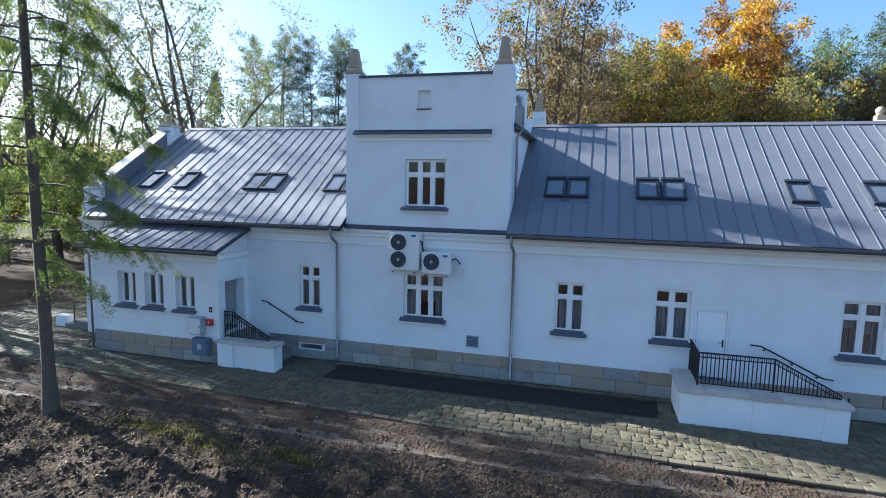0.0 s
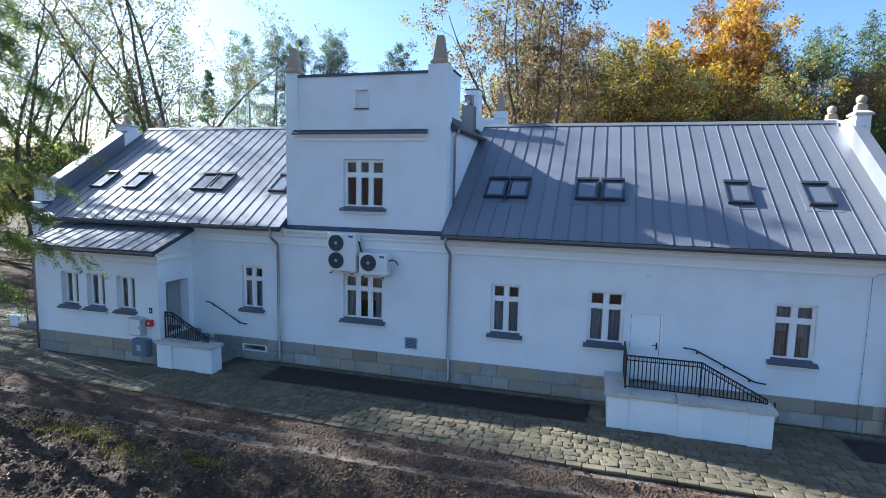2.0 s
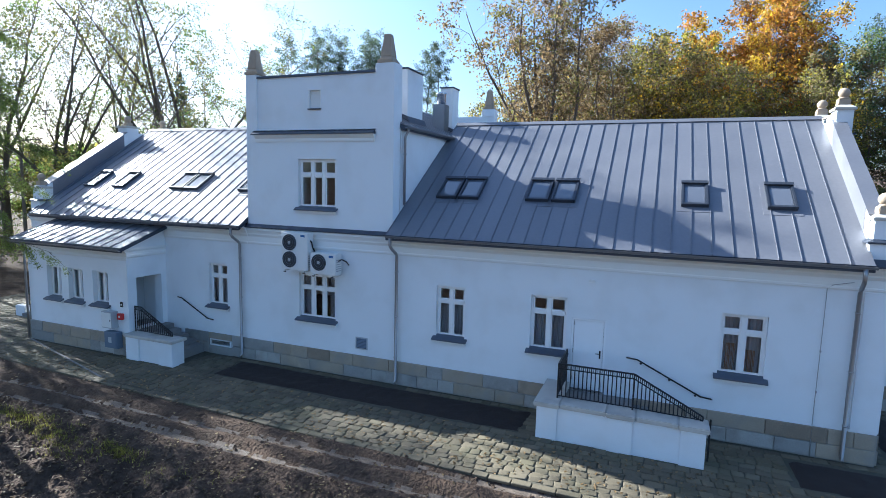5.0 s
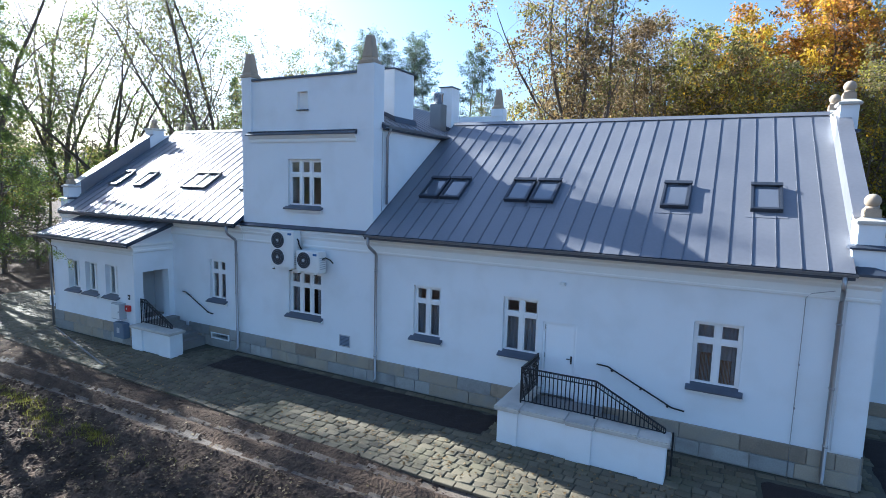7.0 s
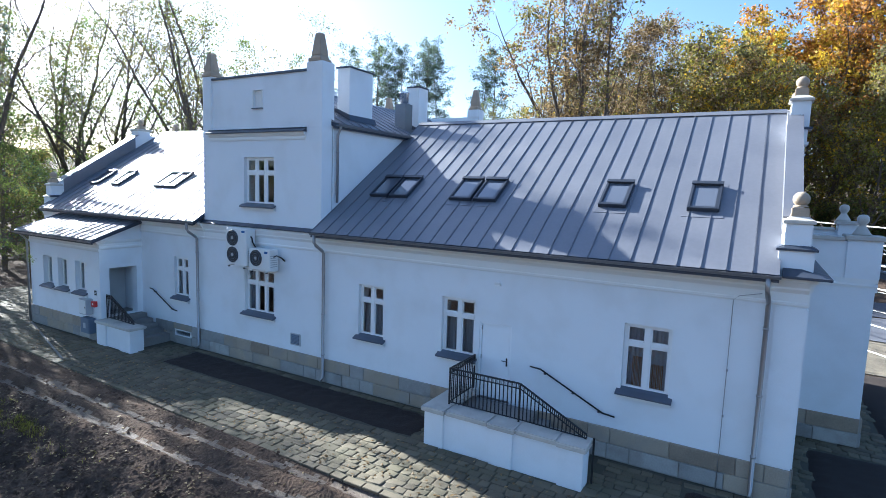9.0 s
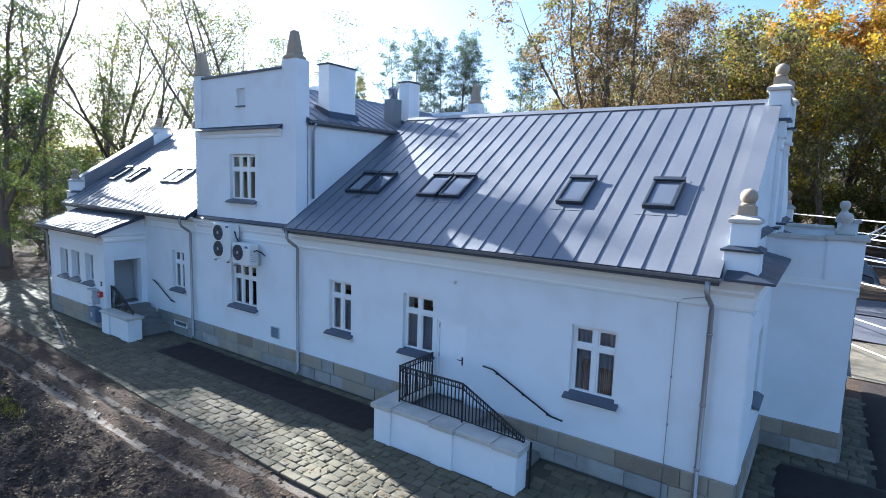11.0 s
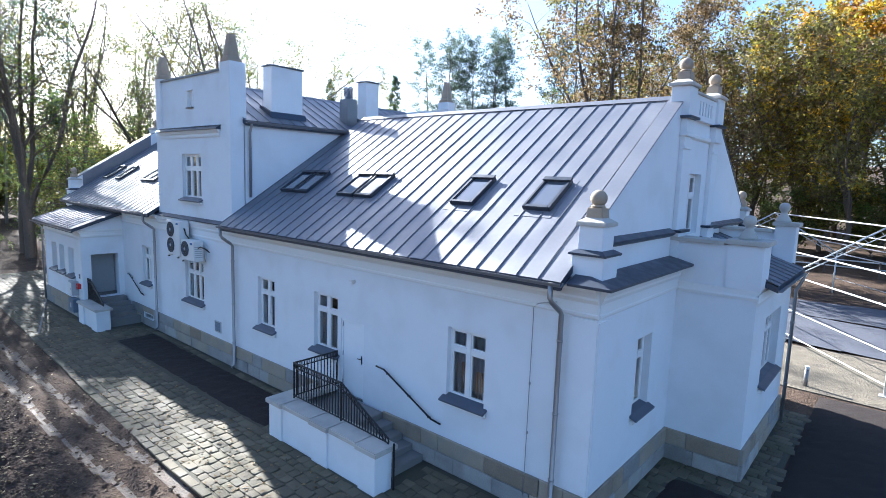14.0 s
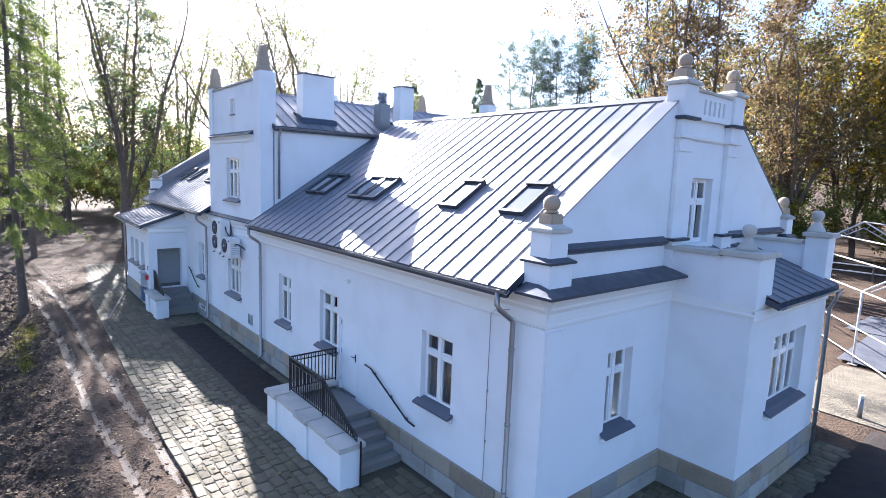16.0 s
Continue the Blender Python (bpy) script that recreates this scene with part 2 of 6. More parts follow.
def thing(name, at, label, category, group="", kind=""):
    ob = new(name)
    ob.location = at
    ob.empty_display_size = 0.2
    return tagged(ob, label, category, group, kind)


def solid(name, bm, mat, label, category, group="", kind=""):
    return tagged(new(name, mesh_of(name, bm, mat)), label, category, group, kind)


def wall(bm, axis, face, back, u0, u1, z0, z1, holes):
    """A wall with openings through it: face and back are its two planes across axis, holes are (u0, u1, z0, z1)."""
    us = sorted({u0, u1, *[h[0] for h in holes], *[h[1] for h in holes]})
    zs = sorted({z0, z1, *[h[2] for h in holes], *[h[3] for h in holes]})
    vs = {}

    def vert(u, w, z):
        p = (u, w, z) if axis == "y" else (w, u, z)
        if p not in vs:
            vs[p] = bm.verts.new(p)
        return vs[p]

    def inside(i, j):
        if i < 0 or j < 0 or i >= len(us) - 1 or j >= len(zs) - 1:
            return False
        um, zm = (us[i] + us[i + 1]) / 2, (zs[j] + zs[j + 1]) / 2
        return not any(h[0] < um < h[1] and h[2] < zm < h[3] for h in holes)
    for i in range(len(us) - 1):
        for j in range(len(zs) - 1):
            if not inside(i, j):
                continue
            a, b, c, d = us[i], us[i + 1], zs[j], zs[j + 1]
            for w in (face, back):
                bm.faces.new([vert(a, w, c), vert(b, w, c), vert(b, w, d), vert(a, w, d)])
            for di, dj, e in ((-1, 0, ((a, c), (a, d))), (1, 0, ((b, c), (b, d))), (0, -1, ((a, c), (b, c))), (0, 1, ((a, d), (b, d)))):
                if not inside(i + di, j + dj):
                    (p, q), (r, s) = e
                    bm.faces.new([vert(p, face, q), vert(r, face, s), vert(r, back, s), vert(p, back, q)])
    bmesh.ops.recalc_face_normals(bm, faces=bm.faces)
    return bm

# ---- the house ----
XL, XR, YB = -19.30, 10.28, 11.0         # outer faces: end walls and back wall
RIDGE_Y, RIDGE_Z, SLOPE = 5.5, 8.63, 0.6527
TX0, TX1 = -7.88, -2.33                  # the cross block with its tower fronts
house = thing("manor_house", (0, 0, 0), "white rendered manor house with grey metal roof and stone plinth", "house")


def roof_z(y):
    return 5.04 + SLOPE * y


# window openings of the front wall: x0, x1, z0, z1
FRONT = [(-0.82, 0.10, 1.72, 3.28), (2.06, 3.08, 1.72, 3.28), (6.87, 7.90, 1.72, 3.28), (-9.70, -8.86, 1.78, 3.30)]
TOWER_LOW, TOWER_UP, ATTIC = (-5.79, -4.37, 1.75, 3.26), (-5.79, -4.37, 5.44, 7.00), (-5.39, -4.98, 8.59, 9.17)
DOOR = (3.22, 4.13, 0.74, 2.75)
VENT = (-3.60, -3.17, 0.95, 1.34)
BASEMENT = (-9.68, -8.72, 0.28, 0.52)
PORCH_X0, PORCH_X1, PORCH_Y = -17.05, -11.78, -1.62
PORCH_WIN = [(-15.98, -15.20, 1.74, 2.94), (-14.82, -14.03, 1.74, 2.94), (-13.52, -12.74, 1.74, 2.94)]
SIDE_WIN, GABLE_WIN = (1.90, 2.76, 1.74, 3.34), (5.02, 6.00, 5.28, 6.76)
XG = 10.06                               # outer face of the gable above its ledge
WING_X1, WING_Y0, WING_Y1 = 11.93, 4.12, 8.55
WING_WIN = (5.36, 7.30, 1.90, 3.50)

# walls
part("front_wall", wall(bmesh.new(), "y", 0.0, 0.5, XL, XR, 0.0, 4.72, FRONT + [TOWER_LOW, DOOR, BASEMENT]), PLASTER, house)
part("tower_front_wall", wall(bmesh.new(), "y", 0.0, 0.45, TX0, TX1, 4.72, 7.92, [TOWER_UP]), PLASTER, house)
bm = bmesh.new()
wall(bm, "y", 0.07, 0.42, TX0 + 0.44, TX1 - 0.64, 7.92, 9.62, [ATTIC])
box(bm, TX0, TX0 + 0.44, 0.0, 0.45, 7.92, 9.76, 0.01)
box(bm, TX1 - 0.64, TX1, 0.0, 0.55, 7.92, 9.87, 0.01)
part("tower_parapet", bm, PLASTER, house)
bm = bmesh.new()
prism(bm, [(TX0 + 0.44, 9.62), (TX1 - 0.64, 9.62), (TX1 - 0.64, 9.69), (TX0 + 0.44, 9.69)], "y", 0.02, 0.48)
part("parapet_flashing", bm, ROOFTRIM, house, "dark metal parapet capping")
for x in (TX0, TX1 - 0.4):
    part("tower_side_wall", wall(bmesh.new(), "x", x, x + 0.4, 0.5, YB - 0.46, 4.4, 8.06, []), PLASTER, house)
part("back_wall", wall(bmesh.new(), "y", YB - 0.5, YB, XL, XR, 0.0, 4.72, []), PLASTER, house)
bm = bmesh.new()
wall(bm, "y", YB - 0.45, YB, TX0, TX1, 4.72, 9.55, [])
box(bm, TX0, TX0 + 0.5, YB - 0.5, YB + 0.02, 9.55, 9.80)
box(bm, TX1 - 0.6, TX1, YB - 0.5, YB + 0.02, 9.55, 9.88)
part("back_tower_wall", bm, PLASTER, house)


def end_gable(x0, x1, up0, up1, with_window):
    """A gable end between the planes x0 and x1, up0 and up1 above the ledge, with a raised coping line."""
    part("gable_wall", wall(bmesh.new(), "x", x1, x0, 0.5, YB - 0.5, 0.0, 4.72, [SIDE_WIN] if with_window else []), PLASTER, house)

    def top(y):
        return 5.62 + 0.66 * (y if y < RIDGE_Y else 2 * RIDGE_Y - y)
    for a, b in ((0.30, 4.20), (6.80, YB - 0.30)):
        part("gable_shoulder", prism(bmesh.new(), [(a, 4.72), (b, 4.72), (b, top(b)), (a, top(a))], "x", up0, up1), PLASTER, house)
    part("gable_centre", wall(bmesh.new(), "x", up1, up0, 4.20, 6.80, 4.72, 8.40, [GABLE_WIN] if with_window else []), PLASTER, house)
    for y0, y1 in ((0.30, 4.20), (YB - 0.30, 6.80)):
        bm = bmesh.new()
        prism(bm, [(y0, top(y0)), (y1, top(y1)), (y1, top(y1) + 0.035), (y0, top(y0) + 0.035)], "x", up0 - 0.02, up1 + 0.02)
        part("gable_coping", bm, ROOF, house, "grey sheet metal gable coping")


def gable_cladding(x0, x1):
    """Sheet metal up the inner face of a raised gable, from the roof to the coping."""
    for flip in (False, True):
        pts = [(0.58, roof_z(0.58) - 0.05), (4.02, roof_z(4.02) - 0.05), (4.02, 5.62 + 0.66 * 4.02 - 0.004), (0.58, 5.62 + 0.66 * 0.58 - 0.004)]
        part("gable_cladding", prism(bmesh.new(), [(2 * RIDGE_Y - y if flip else y, z) for y, z in pts], "x", x0, x1), ROOF, house, "grey sheet metal upstand")


gable_cladding(9.738, 9.749)
gable_cladding(-18.749, -18.738)
end_gable(9.75, XR, 9.75, XG, True)
end_gable(XL, -18.75, XL, -18.75, False)

# porch
part("porch_front_wall", wall(bmesh.new(), "y", PORCH_Y, PORCH_Y + 0.35, PORCH_X0, PORCH_X1, 0.0, 3.85, PORCH_WIN), PLASTER, house)
bm = bmesh.new()
wall(bm, "x", PORCH_X1, PORCH_X1 - 0.35, PORCH_Y + 0.35, 0.0, 0.0, 3.85, [(-1.27, -0.22, 0.90, 2.76)])
prism(bm, [(PORCH_Y, 3.85), (0.0, 3.85), (0.0, 4.40)], "x", PORCH_X1 - 0.35, PORCH_X1)
part("porch_side_wall", bm, PLASTER, house)
bm = bmesh.new()
wall(bm, "x", PORCH_X0, PORCH_X0 + 0.35, PORCH_Y + 0.35, 0.0, 0.0, 3.85, [])
prism(bm, [(PORCH_Y, 3.85), (0.0, 3.85), (0.0, 4.40)], "x", PORCH_X0, PORCH_X0 + 0.35)
part("porch_side_wall", bm, PLASTER, house)
part("porch_floor", boxes((PORCH_X0 + 0.35, PORCH_X1 - 0.02, PORCH_Y + 0.35, -0.01, 0.6, 0.89)), STEP, house)

# wing at the gable end
bm = bmesh.new()
wall(bm, "y", WING_Y0, WING_Y0 + 0.4, XG + 0.002, WING_X1, 0.0, 5.22, [])
part("wing_front_wall", bm, PLASTER, house)
part("wing_side_wall", wall(bmesh.new(), "x", WING_X1, WING_X1 - 0.4, WING_Y0 + 0.4, WING_Y1, 0.0, 4.28, [WING_WIN]), PLASTER, house)
part("wing_back_wall", wall(bmesh.new(), "y", WING_Y1, WING_Y1 - 0.35, XG + 0.002, WING_X1 - 0.4, 0.0, 5.28, []), PLASTER, house)
bm = bmesh.new()
box(bm, 11.28, WING_X1 + 0.05, WING_Y0 - 0.05, WING_Y0 + 0.70, 4.30, 5.25, 0.01)
part("wing_pier", bm, PLASTER, house)
part("wing_pier", boxes((11.46, WING_X1 + 0.02, WING_Y1 - 0.45, WING_Y1 + 0.05, 4.30, 5.48), bevel=0.01), PLASTER, house)
part("wing_cap", boxes((XG + 0.003, WING_X1 - 0.53, WING_Y1 - 0.43, WING_Y1 + 0.08, 5.28, 5.36), bevel=0.012), CAPSTONE, house, "pale stone parapet cap")
part("wing_cap", boxes((XG + 0.003, WING_X1 - 0.71, WING_Y0 - 0.08, WING_Y0 + 0.48, 5.22, 5.31), bevel=0.012), CAPSTONE, house, "pale stone parapet cap")
part("wing_cap", boxes((WING_X1 - 0.70, WING_X1 + 0.12, WING_Y0 - 0.12, WING_Y0 + 0.78, 5.25, 5.36), bevel=0.012), CAPSTONE, house, "pale stone parapet cap")
part("wing_cap", boxes((WING_X1 - 0.53, WING_X1 + 0.09, WING_Y1 - 0.52, WING_Y1 + 0.12, 5.48, 5.58), bevel=0.012), CAPSTONE, house, "pale stone parapet cap")


# ---- roofs, each with its sheets ----
def roof_slope(name, u0, u1, low, high, place, step=0.4635, start=0.0, label=""):
    """A sheet metal slope. u runs along the eave; low and high are (run, z) of eave and ridge; place(u, run, z) gives the point."""
    bm = bmesh.new()
    (r0, z0), (r1, z1) = low, high
    q = [(u0, r0, z0 - 0.02), (u1, r0, z0 - 0.02), (u1, r1, z1 - 0.02), (u0, r1, z1 - 0.02)]
    v = [bm.verts.new(place(*p)) for p in q] + [bm.verts.new(place(p[0], p[1], p[2] - 0.13)) for p in q]
    for f in ((0, 1, 2, 3), (7, 6, 5, 4), (0, 4, 5, 1), (1, 5, 6, 2), (2, 6, 7, 3), (3, 7, 4, 0)):
        bm.faces.new([v[i] for i in f])
    bmesh.ops.recalc_face_normals(bm, faces=bm.faces)
    base = part(name, bm, ROOFTRIM, house, label)
    k0 = math.ceil((u0 - start) / step - 1e-6)
    us = [u0] + [start + k * step for k in range(k0, int((u1 - start) / step) + 2) if u0 + 0.08 < start + k * step < u1 - 0.08] + [u1]
    shared = {}
    for a, b in zip(us, us[1:]):
        w = round(b - a, 3)
        if w not in shared:
            bm = bmesh.new()
            n, h, t = 7, 0.034, 0.011
            prof = [(0.0, 0.006), (0.0, h), (t, h), (t, 0.006), (w - 0.002, 0.006)]
            rows = []
            for i in range(n + 1):
                f = i / n
                run, z = r0 + (r1 - r0) * f, z0 + (z1 - z0) * f
                rows.append([bm.verts.new(Vector(place(u0 + du, run, z + dz + (0.0025 * math.sin(i * 2.1 + 1.0) if 0 < i < n and dz < 0.02 else 0))) - Vector(place(u0, r0, z0))) for du, dz in prof])
            for p, q2 in zip(rows, rows[1:]):
                for i in range(len(prof) - 1):
                    bm.faces.new((p[i], p[i + 1], q2[i + 1], q2[i]))
            bmesh.ops.recalc_face_normals(bm, faces=bm.faces)
            shared[w] = mesh_of("roof_sheet", bm, ROOF)
        piece("roof_sheet", shared[w], base, Matrix.Translation(Vector(place(a, r0, z0))))
    return base


EAVE = (-0.46, roof_z(-0.46))
front_place = lambda u, r, z: (u, r, z)
back_place = lambda u, r, z: (u, 2 * RIDGE_Y - r, z)
for x0, x1 in ((-18.75, TX0), (TX1, 9.75)):
    roof_slope("main_roof", x0, x1, EAVE, (RIDGE_Y, RIDGE_Z), front_place, start=6.97)
    roof_slope("main_roof", x0, x1, EAVE, (RIDGE_Y, RIDGE_Z), back_place, start=6.97, step=0.927)
    bm = bmesh.new()
    prism(bm, [(RIDGE_Y - 0.16, RIDGE_Z - 0.06), (RIDGE_Y, RIDGE_Z + 0.06), (RIDGE_Y + 0.16, RIDGE_Z - 0.06)], "x", x0, x1)
    part("ridge_cap", bm, ROOF, house)
CX = (TX0 + TX1) / 2
for sgn in (-1, 1):
    roof_slope("tower_roof", 0.42, YB - 0.45, (2.92, 8.08), (0.0, 9.52), lambda u, r, z, s=sgn: (CX + s * r, u, z), start=0.42)
bm = bmesh.new()
prism(bm, [(CX - 0.16, 9.45), (CX, 9.57), (CX + 0.16, 9.45)], "y", 0.42, YB - 0.45)
part("ridge_cap", bm, ROOF, house)
roof_slope("porch_roof", PORCH_X0 - 0.35, PORCH_X1 + 0.22, (-2.0, 3.90), (-0.04, 4.60), front_place, start=6.97)
roof_slope("wing_roof", WING_Y0 + 0.42, WING_Y1 - 0.30, (1.95, 4.40), (-0.20, 5.16), lambda u, r, z: (XR + r, u, z), start=4.42)

# ---- ground ----
def ground_z(x, y):
    """The lie of the land: level round the house, a bank falling away in front, woods rising behind."""
    z = -0.04
    if y < -6.0:
        z -= 0.16 * (-6.0 - y) if y > -16 else 1.6
    d = max(0.0, y - 18.0)
    z += min(d * 0.045, 6.0)
    far = max(0.0, math.hypot(x, y) - 75.0)
    return z + min(far * 0.06, 12.0)


TRACKS = ([(-24.0, -5.3), (-17.5, -4.9), (-11.8, -4.65), (-7.0, -4.72), (-2.3, -4.52), (2.6, -4.30), (14.0, -4.5)],
          [(-24.0, -6.3), (-17.5, -5.8), (-9.9, -5.35), (-4.4, -5.35), (-0.6, -5.30), (3.4, -5.05), (14.0, -5.5)])


def line_y(line, x):
    """The y of a line of (x, y) pairs at x."""
    for (a, b), (c, d) in zip(line, line[1:]):
        if x <= c:
            return b + (d - b) * (x - a) / (c - a)
    return line[-1][1]


def surface(x, y):
    """The ground with the wheel ruts and the lumps of the bank."""
    z = ground_z(x, y)
    if y < -4.05:
        k = min(max(-5.45 - y, 0) / 1.3, 1) * (1 if x < 9 else 0.5)
        for line in TRACKS:
            d = abs(y - line_y(line, x) + 0.08 * noise.noise(Vector((x * 0.5, 0, 2.0))))
            z += -0.075 * math.exp(-(d / 0.16) ** 2) + 0.06 * math.exp(-((d - 0.34) / 0.13) ** 2)
        z += (0.012 + 0.03 * k) * noise.fractal(Vector((x * 1.4, y * 1.4, 3.0)), 0.9, 2.1, 4)
        z += k * (0.17 * noise.fractal(Vector((x * 0.9, y * 0.9, 3.0)), 0.8, 2.1, 4) + 0.20 * abs(noise.noise(Vector((x * 1.7 + y, y * 2.0 - x * 0.6, 8.0)))))
    return z


def ground_sheet():
    near_x = np.concatenate([np.arange(-30.0, -20.0, 0.3), np.arange(-20.0, 6.0, 0.13), np.arange(6.0, 24.01, 0.3)])
    near_y = np.concatenate([np.arange(-15.0, -10.2, 0.3), np.arange(-10.2, -4.0, 0.08), np.arange(-4.0, 24.01, 0.4)])
    out = np.array([1.5, 4, 8, 14, 22, 34, 50, 75, 110, 170, 300, 600, 1200, 2400])
    xs = np.concatenate([-30.0 - out[::-1], near_x, 24.0 + out])
    ys = np.concatenate([-15.0 - out[::-1], near_y, 24.0 + out])
    vs = [(x, y, surface(x, y) if -30 < x < 24 and y > -15 else ground_z(x, y)) for y in ys for x in xs]
    nx = len(xs)
    fs = [(j * nx + i, j * nx + i + 1, (j + 1) * nx + i + 1, (j + 1) * nx + i) for j in range(len(ys) - 1) for i in range(nx - 1)]
    me = bpy.data.meshes.new("ground")
    me.from_pydata(vs, [], fs)
    me.materials.append(SOIL)
    me.materials.append(WORN_LIT)
    # ragged faces along the ruts take the paler tone with its painted sun streaks
    worn = []
    for a, b, c, d in fs:
        x, y = (vs[a][0] + vs[c][0]) / 2, (vs[a][1] + vs[c][1]) / 2
        near = min(abs(y - line_y(line, x)) for line in TRACKS) if -22 < x < 14 and -7 < y < -4.1 else 9.0
        worn.append(1 if near < 0.10 + 0.15 * noise.noise(Vector((x * 1.1, y * 2.0, 4.0))) + 0.10 * noise.noise(Vector((x * 5, y * 6, 1.0))) else 0)
    me.polygons.foreach_set("material_index", worn)
    me.shade_smooth()
    return tagged(new("ground", me), "bare brown soil with wheel ruts and fallen leaves", "ground", kind="structure")


ground = ground_sheet()

# ---- windows, doors and ornaments of the house ----
def oriented(axis, plane, sgn):
    """Maps (u, depth behind the outer face, z) to the world for a wall across axis whose outside looks along sgn."""
    if axis == "y":
        return lambda u, d, z: (u, plane - sgn * d, z)
    return lambda u, d, z: (plane - sgn * d, u, z)


def obox(bm, place, u0, u1, d0, d1, z0, z1, bevel=0.0):
    p, q = place(u0, d0, z0), place(u1, d1, z1)
    return box(bm, min(p[0], q[0]), max(p[0], q[0]), min(p[1], q[1]), max(p[1], q[1]), z0, z1, bevel)


def window(place, hole, cols, transom, depth=0.16, sill=True, name="window", curtains=None, top_row=True, label=""):
    """A white casement in an opening: frame, bars, panes, sill sheet and render ledge."""
    u0, u1, z0, z1 = hole
    w = 0.065
    bm = bmesh.new()
    for a, b, c, d in ((u0, u0 + w, z0, z1), (u1 - w, u1, z0, z1), (u0 + w, u1 - w, z0, z0 + w), (u0 + w, u1 - w, z1 - w, z1)):
        obox(bm, place, a, b, depth, depth + 0.08, c, d, 0.006)
    win = part(name, bm, FRAMEW, house, label)
    inner, zt = (u1 - u0 - 2 * w) / cols, z0 + (z1 - z0) * transom
    for k in range(1, cols):
        bm = bmesh.new()
        obox(bm, place, u0 + w + k * inner - 0.055, u0 + w + k * inner + 0.055, depth - 0.012, depth + 0.07, z0 + w, z1 - w, 0.008)
        part("mullion", bm, FRAMEW, win)
    rows = [(z0 + w, z1 - w)]
    if top_row:
        bm = bmesh.new()
        for k in range(cols):
            obox(bm, place, u0 + w + k * inner + (0.057 if k else 0), u0 + w + (k + 1) * inner - (0.057 if k < cols - 1 else 0), depth - 0.01, depth + 0.068, zt - 0.05, zt + 0.05, 0.006)
        part("transom", bm, FRAMEW, win)
        rows = [(z0 + w, zt - 0.05), (zt + 0.05, z1 - w)]
    for k in range(cols):
        a, b = u0 + w + k * inner + (0.056 if k else 0), u0 + w + (k + 1) * inner - (0.056 if k < cols - 1 else 0)
        for c, d in rows:
            bm = bmesh.new()
            s = 0.032
            for e, f, g, h in ((a, a + s, c, d), (b - s, b, c, d), (a + s, b - s, c, c + s), (a + s, b - s, d - s, d)):
                obox(bm, place, e, f, depth + 0.006, depth + 0.055, g, h)
            part("sash", bm, FRAMEW, win)
            bm = bmesh.new()
            obox(bm, place, a + s, b - s, depth + 0.034, depth + 0.040, c + s, d - s)
            pane = part("pane", bm, GLASS, win)
            pane.visible_shadow = False
    if sill:
        bm = bmesh.new()
        prof = [place(0, d, z0 + h) for d, h in ((-0.15, -0.062), (-0.004, 0.010), (depth, 0.050), (depth, -0.03), (0.002, -0.040), (-0.15, -0.098))]
        lo = [bm.verts.new((Vector(p) + Vector(place(u0 - 0.09, 0, 0)) - Vector(place(0, 0, 0)))) for p in prof]
        hi = [bm.verts.new((Vector(p) + Vector(place(u1 + 0.09, 0, 0)) - Vector(place(0, 0, 0)))) for p in prof]
        bm.faces.new(lo)
        bm.faces.new(hi[::-1])
        for i in range(6):
            bm.faces.new((lo[i], hi[i], hi[(i + 1) % 6], lo[(i + 1) % 6]))
        bmesh.ops.recalc_face_normals(bm, faces=bm.faces)
        part("sill", bm, SILL, win, "dark sheet metal window sill")
        bm = bmesh.new()
        obox(bm, place, u0 - 0.07, u1 + 0.07, -0.09, 0.0, z0 - 0.175, z0 - 0.101, 0.008)
        part("sill_ledge", bm, TRIMW, win)
    if curtains:
        for (a, b), mat, top in curtains:
            bm = bmesh.new()
            n = max(int((b - a) / 0.018), 4)
            cols_v = []
            for i in range(n + 1):
                u = a + (b - a) * i / n
                d = depth + 0.20 + 0.028 * math.sin(u * 62) + 0.012 * math.sin(u * 131 + 1)
                cols_v.append((bm.verts.new(place(u, d, z0 - 0.05)), bm.verts.new(place(u, d * 0.98, top))))
            for p, q in zip(cols_v, cols_v[1:]):
                bm.faces.new((p[0], q[0], q[1], p[1])).smooth = True
            part("curtain", bm, mat, win, "gathered curtain hanging behind the glass")
    return win


front = oriented("y", 0.0, -1)
for i, h in enumerate(FRONT):
    u0, u1, z0, z1 = h
    mid = (u0 + u1) / 2
    if i == 2:
        cur = [((u0 - 0.05, u1 + 0.05), CURTAIN, z1), ((mid - 0.34, mid - 0.12), CURTAINB, z0 + 0.75), ((mid + 0.06, mid + 0.34), CURTAINB, z0 + 0.62)]
    else:
        cur = [((u0 - 0.05, u1 + 0.05), CURTAIN, z0 + 1.02)]
    window(front, h, 2, 0.70, depth=0.11, curtains=cur)
for h, cur in ((TOWER_LOW, [((-5.78, -5.40), CURTAIN, 3.2), ((-4.76, -4.38), CURTAIN, 3.2)]), (TOWER_UP, None)):
    window(front, h, 3, 0.68, depth=0.11, curtains=cur)
for h in PORCH_WIN:
    window(oriented("y", PORCH_Y, -1), h, 2, 0.7, depth=0.17, top_row=False, name="porch_window")
window(oriented("x", XR, 1), SIDE_WIN, 2, 0.70, depth=0.16)
window(oriented("x", XG, 1), GABLE_WIN, 2, 0.64, depth=0.14, sill=False)
window(oriented("x", WING_X1, 1), WING_WIN, 4, 0.68, depth=0.17)

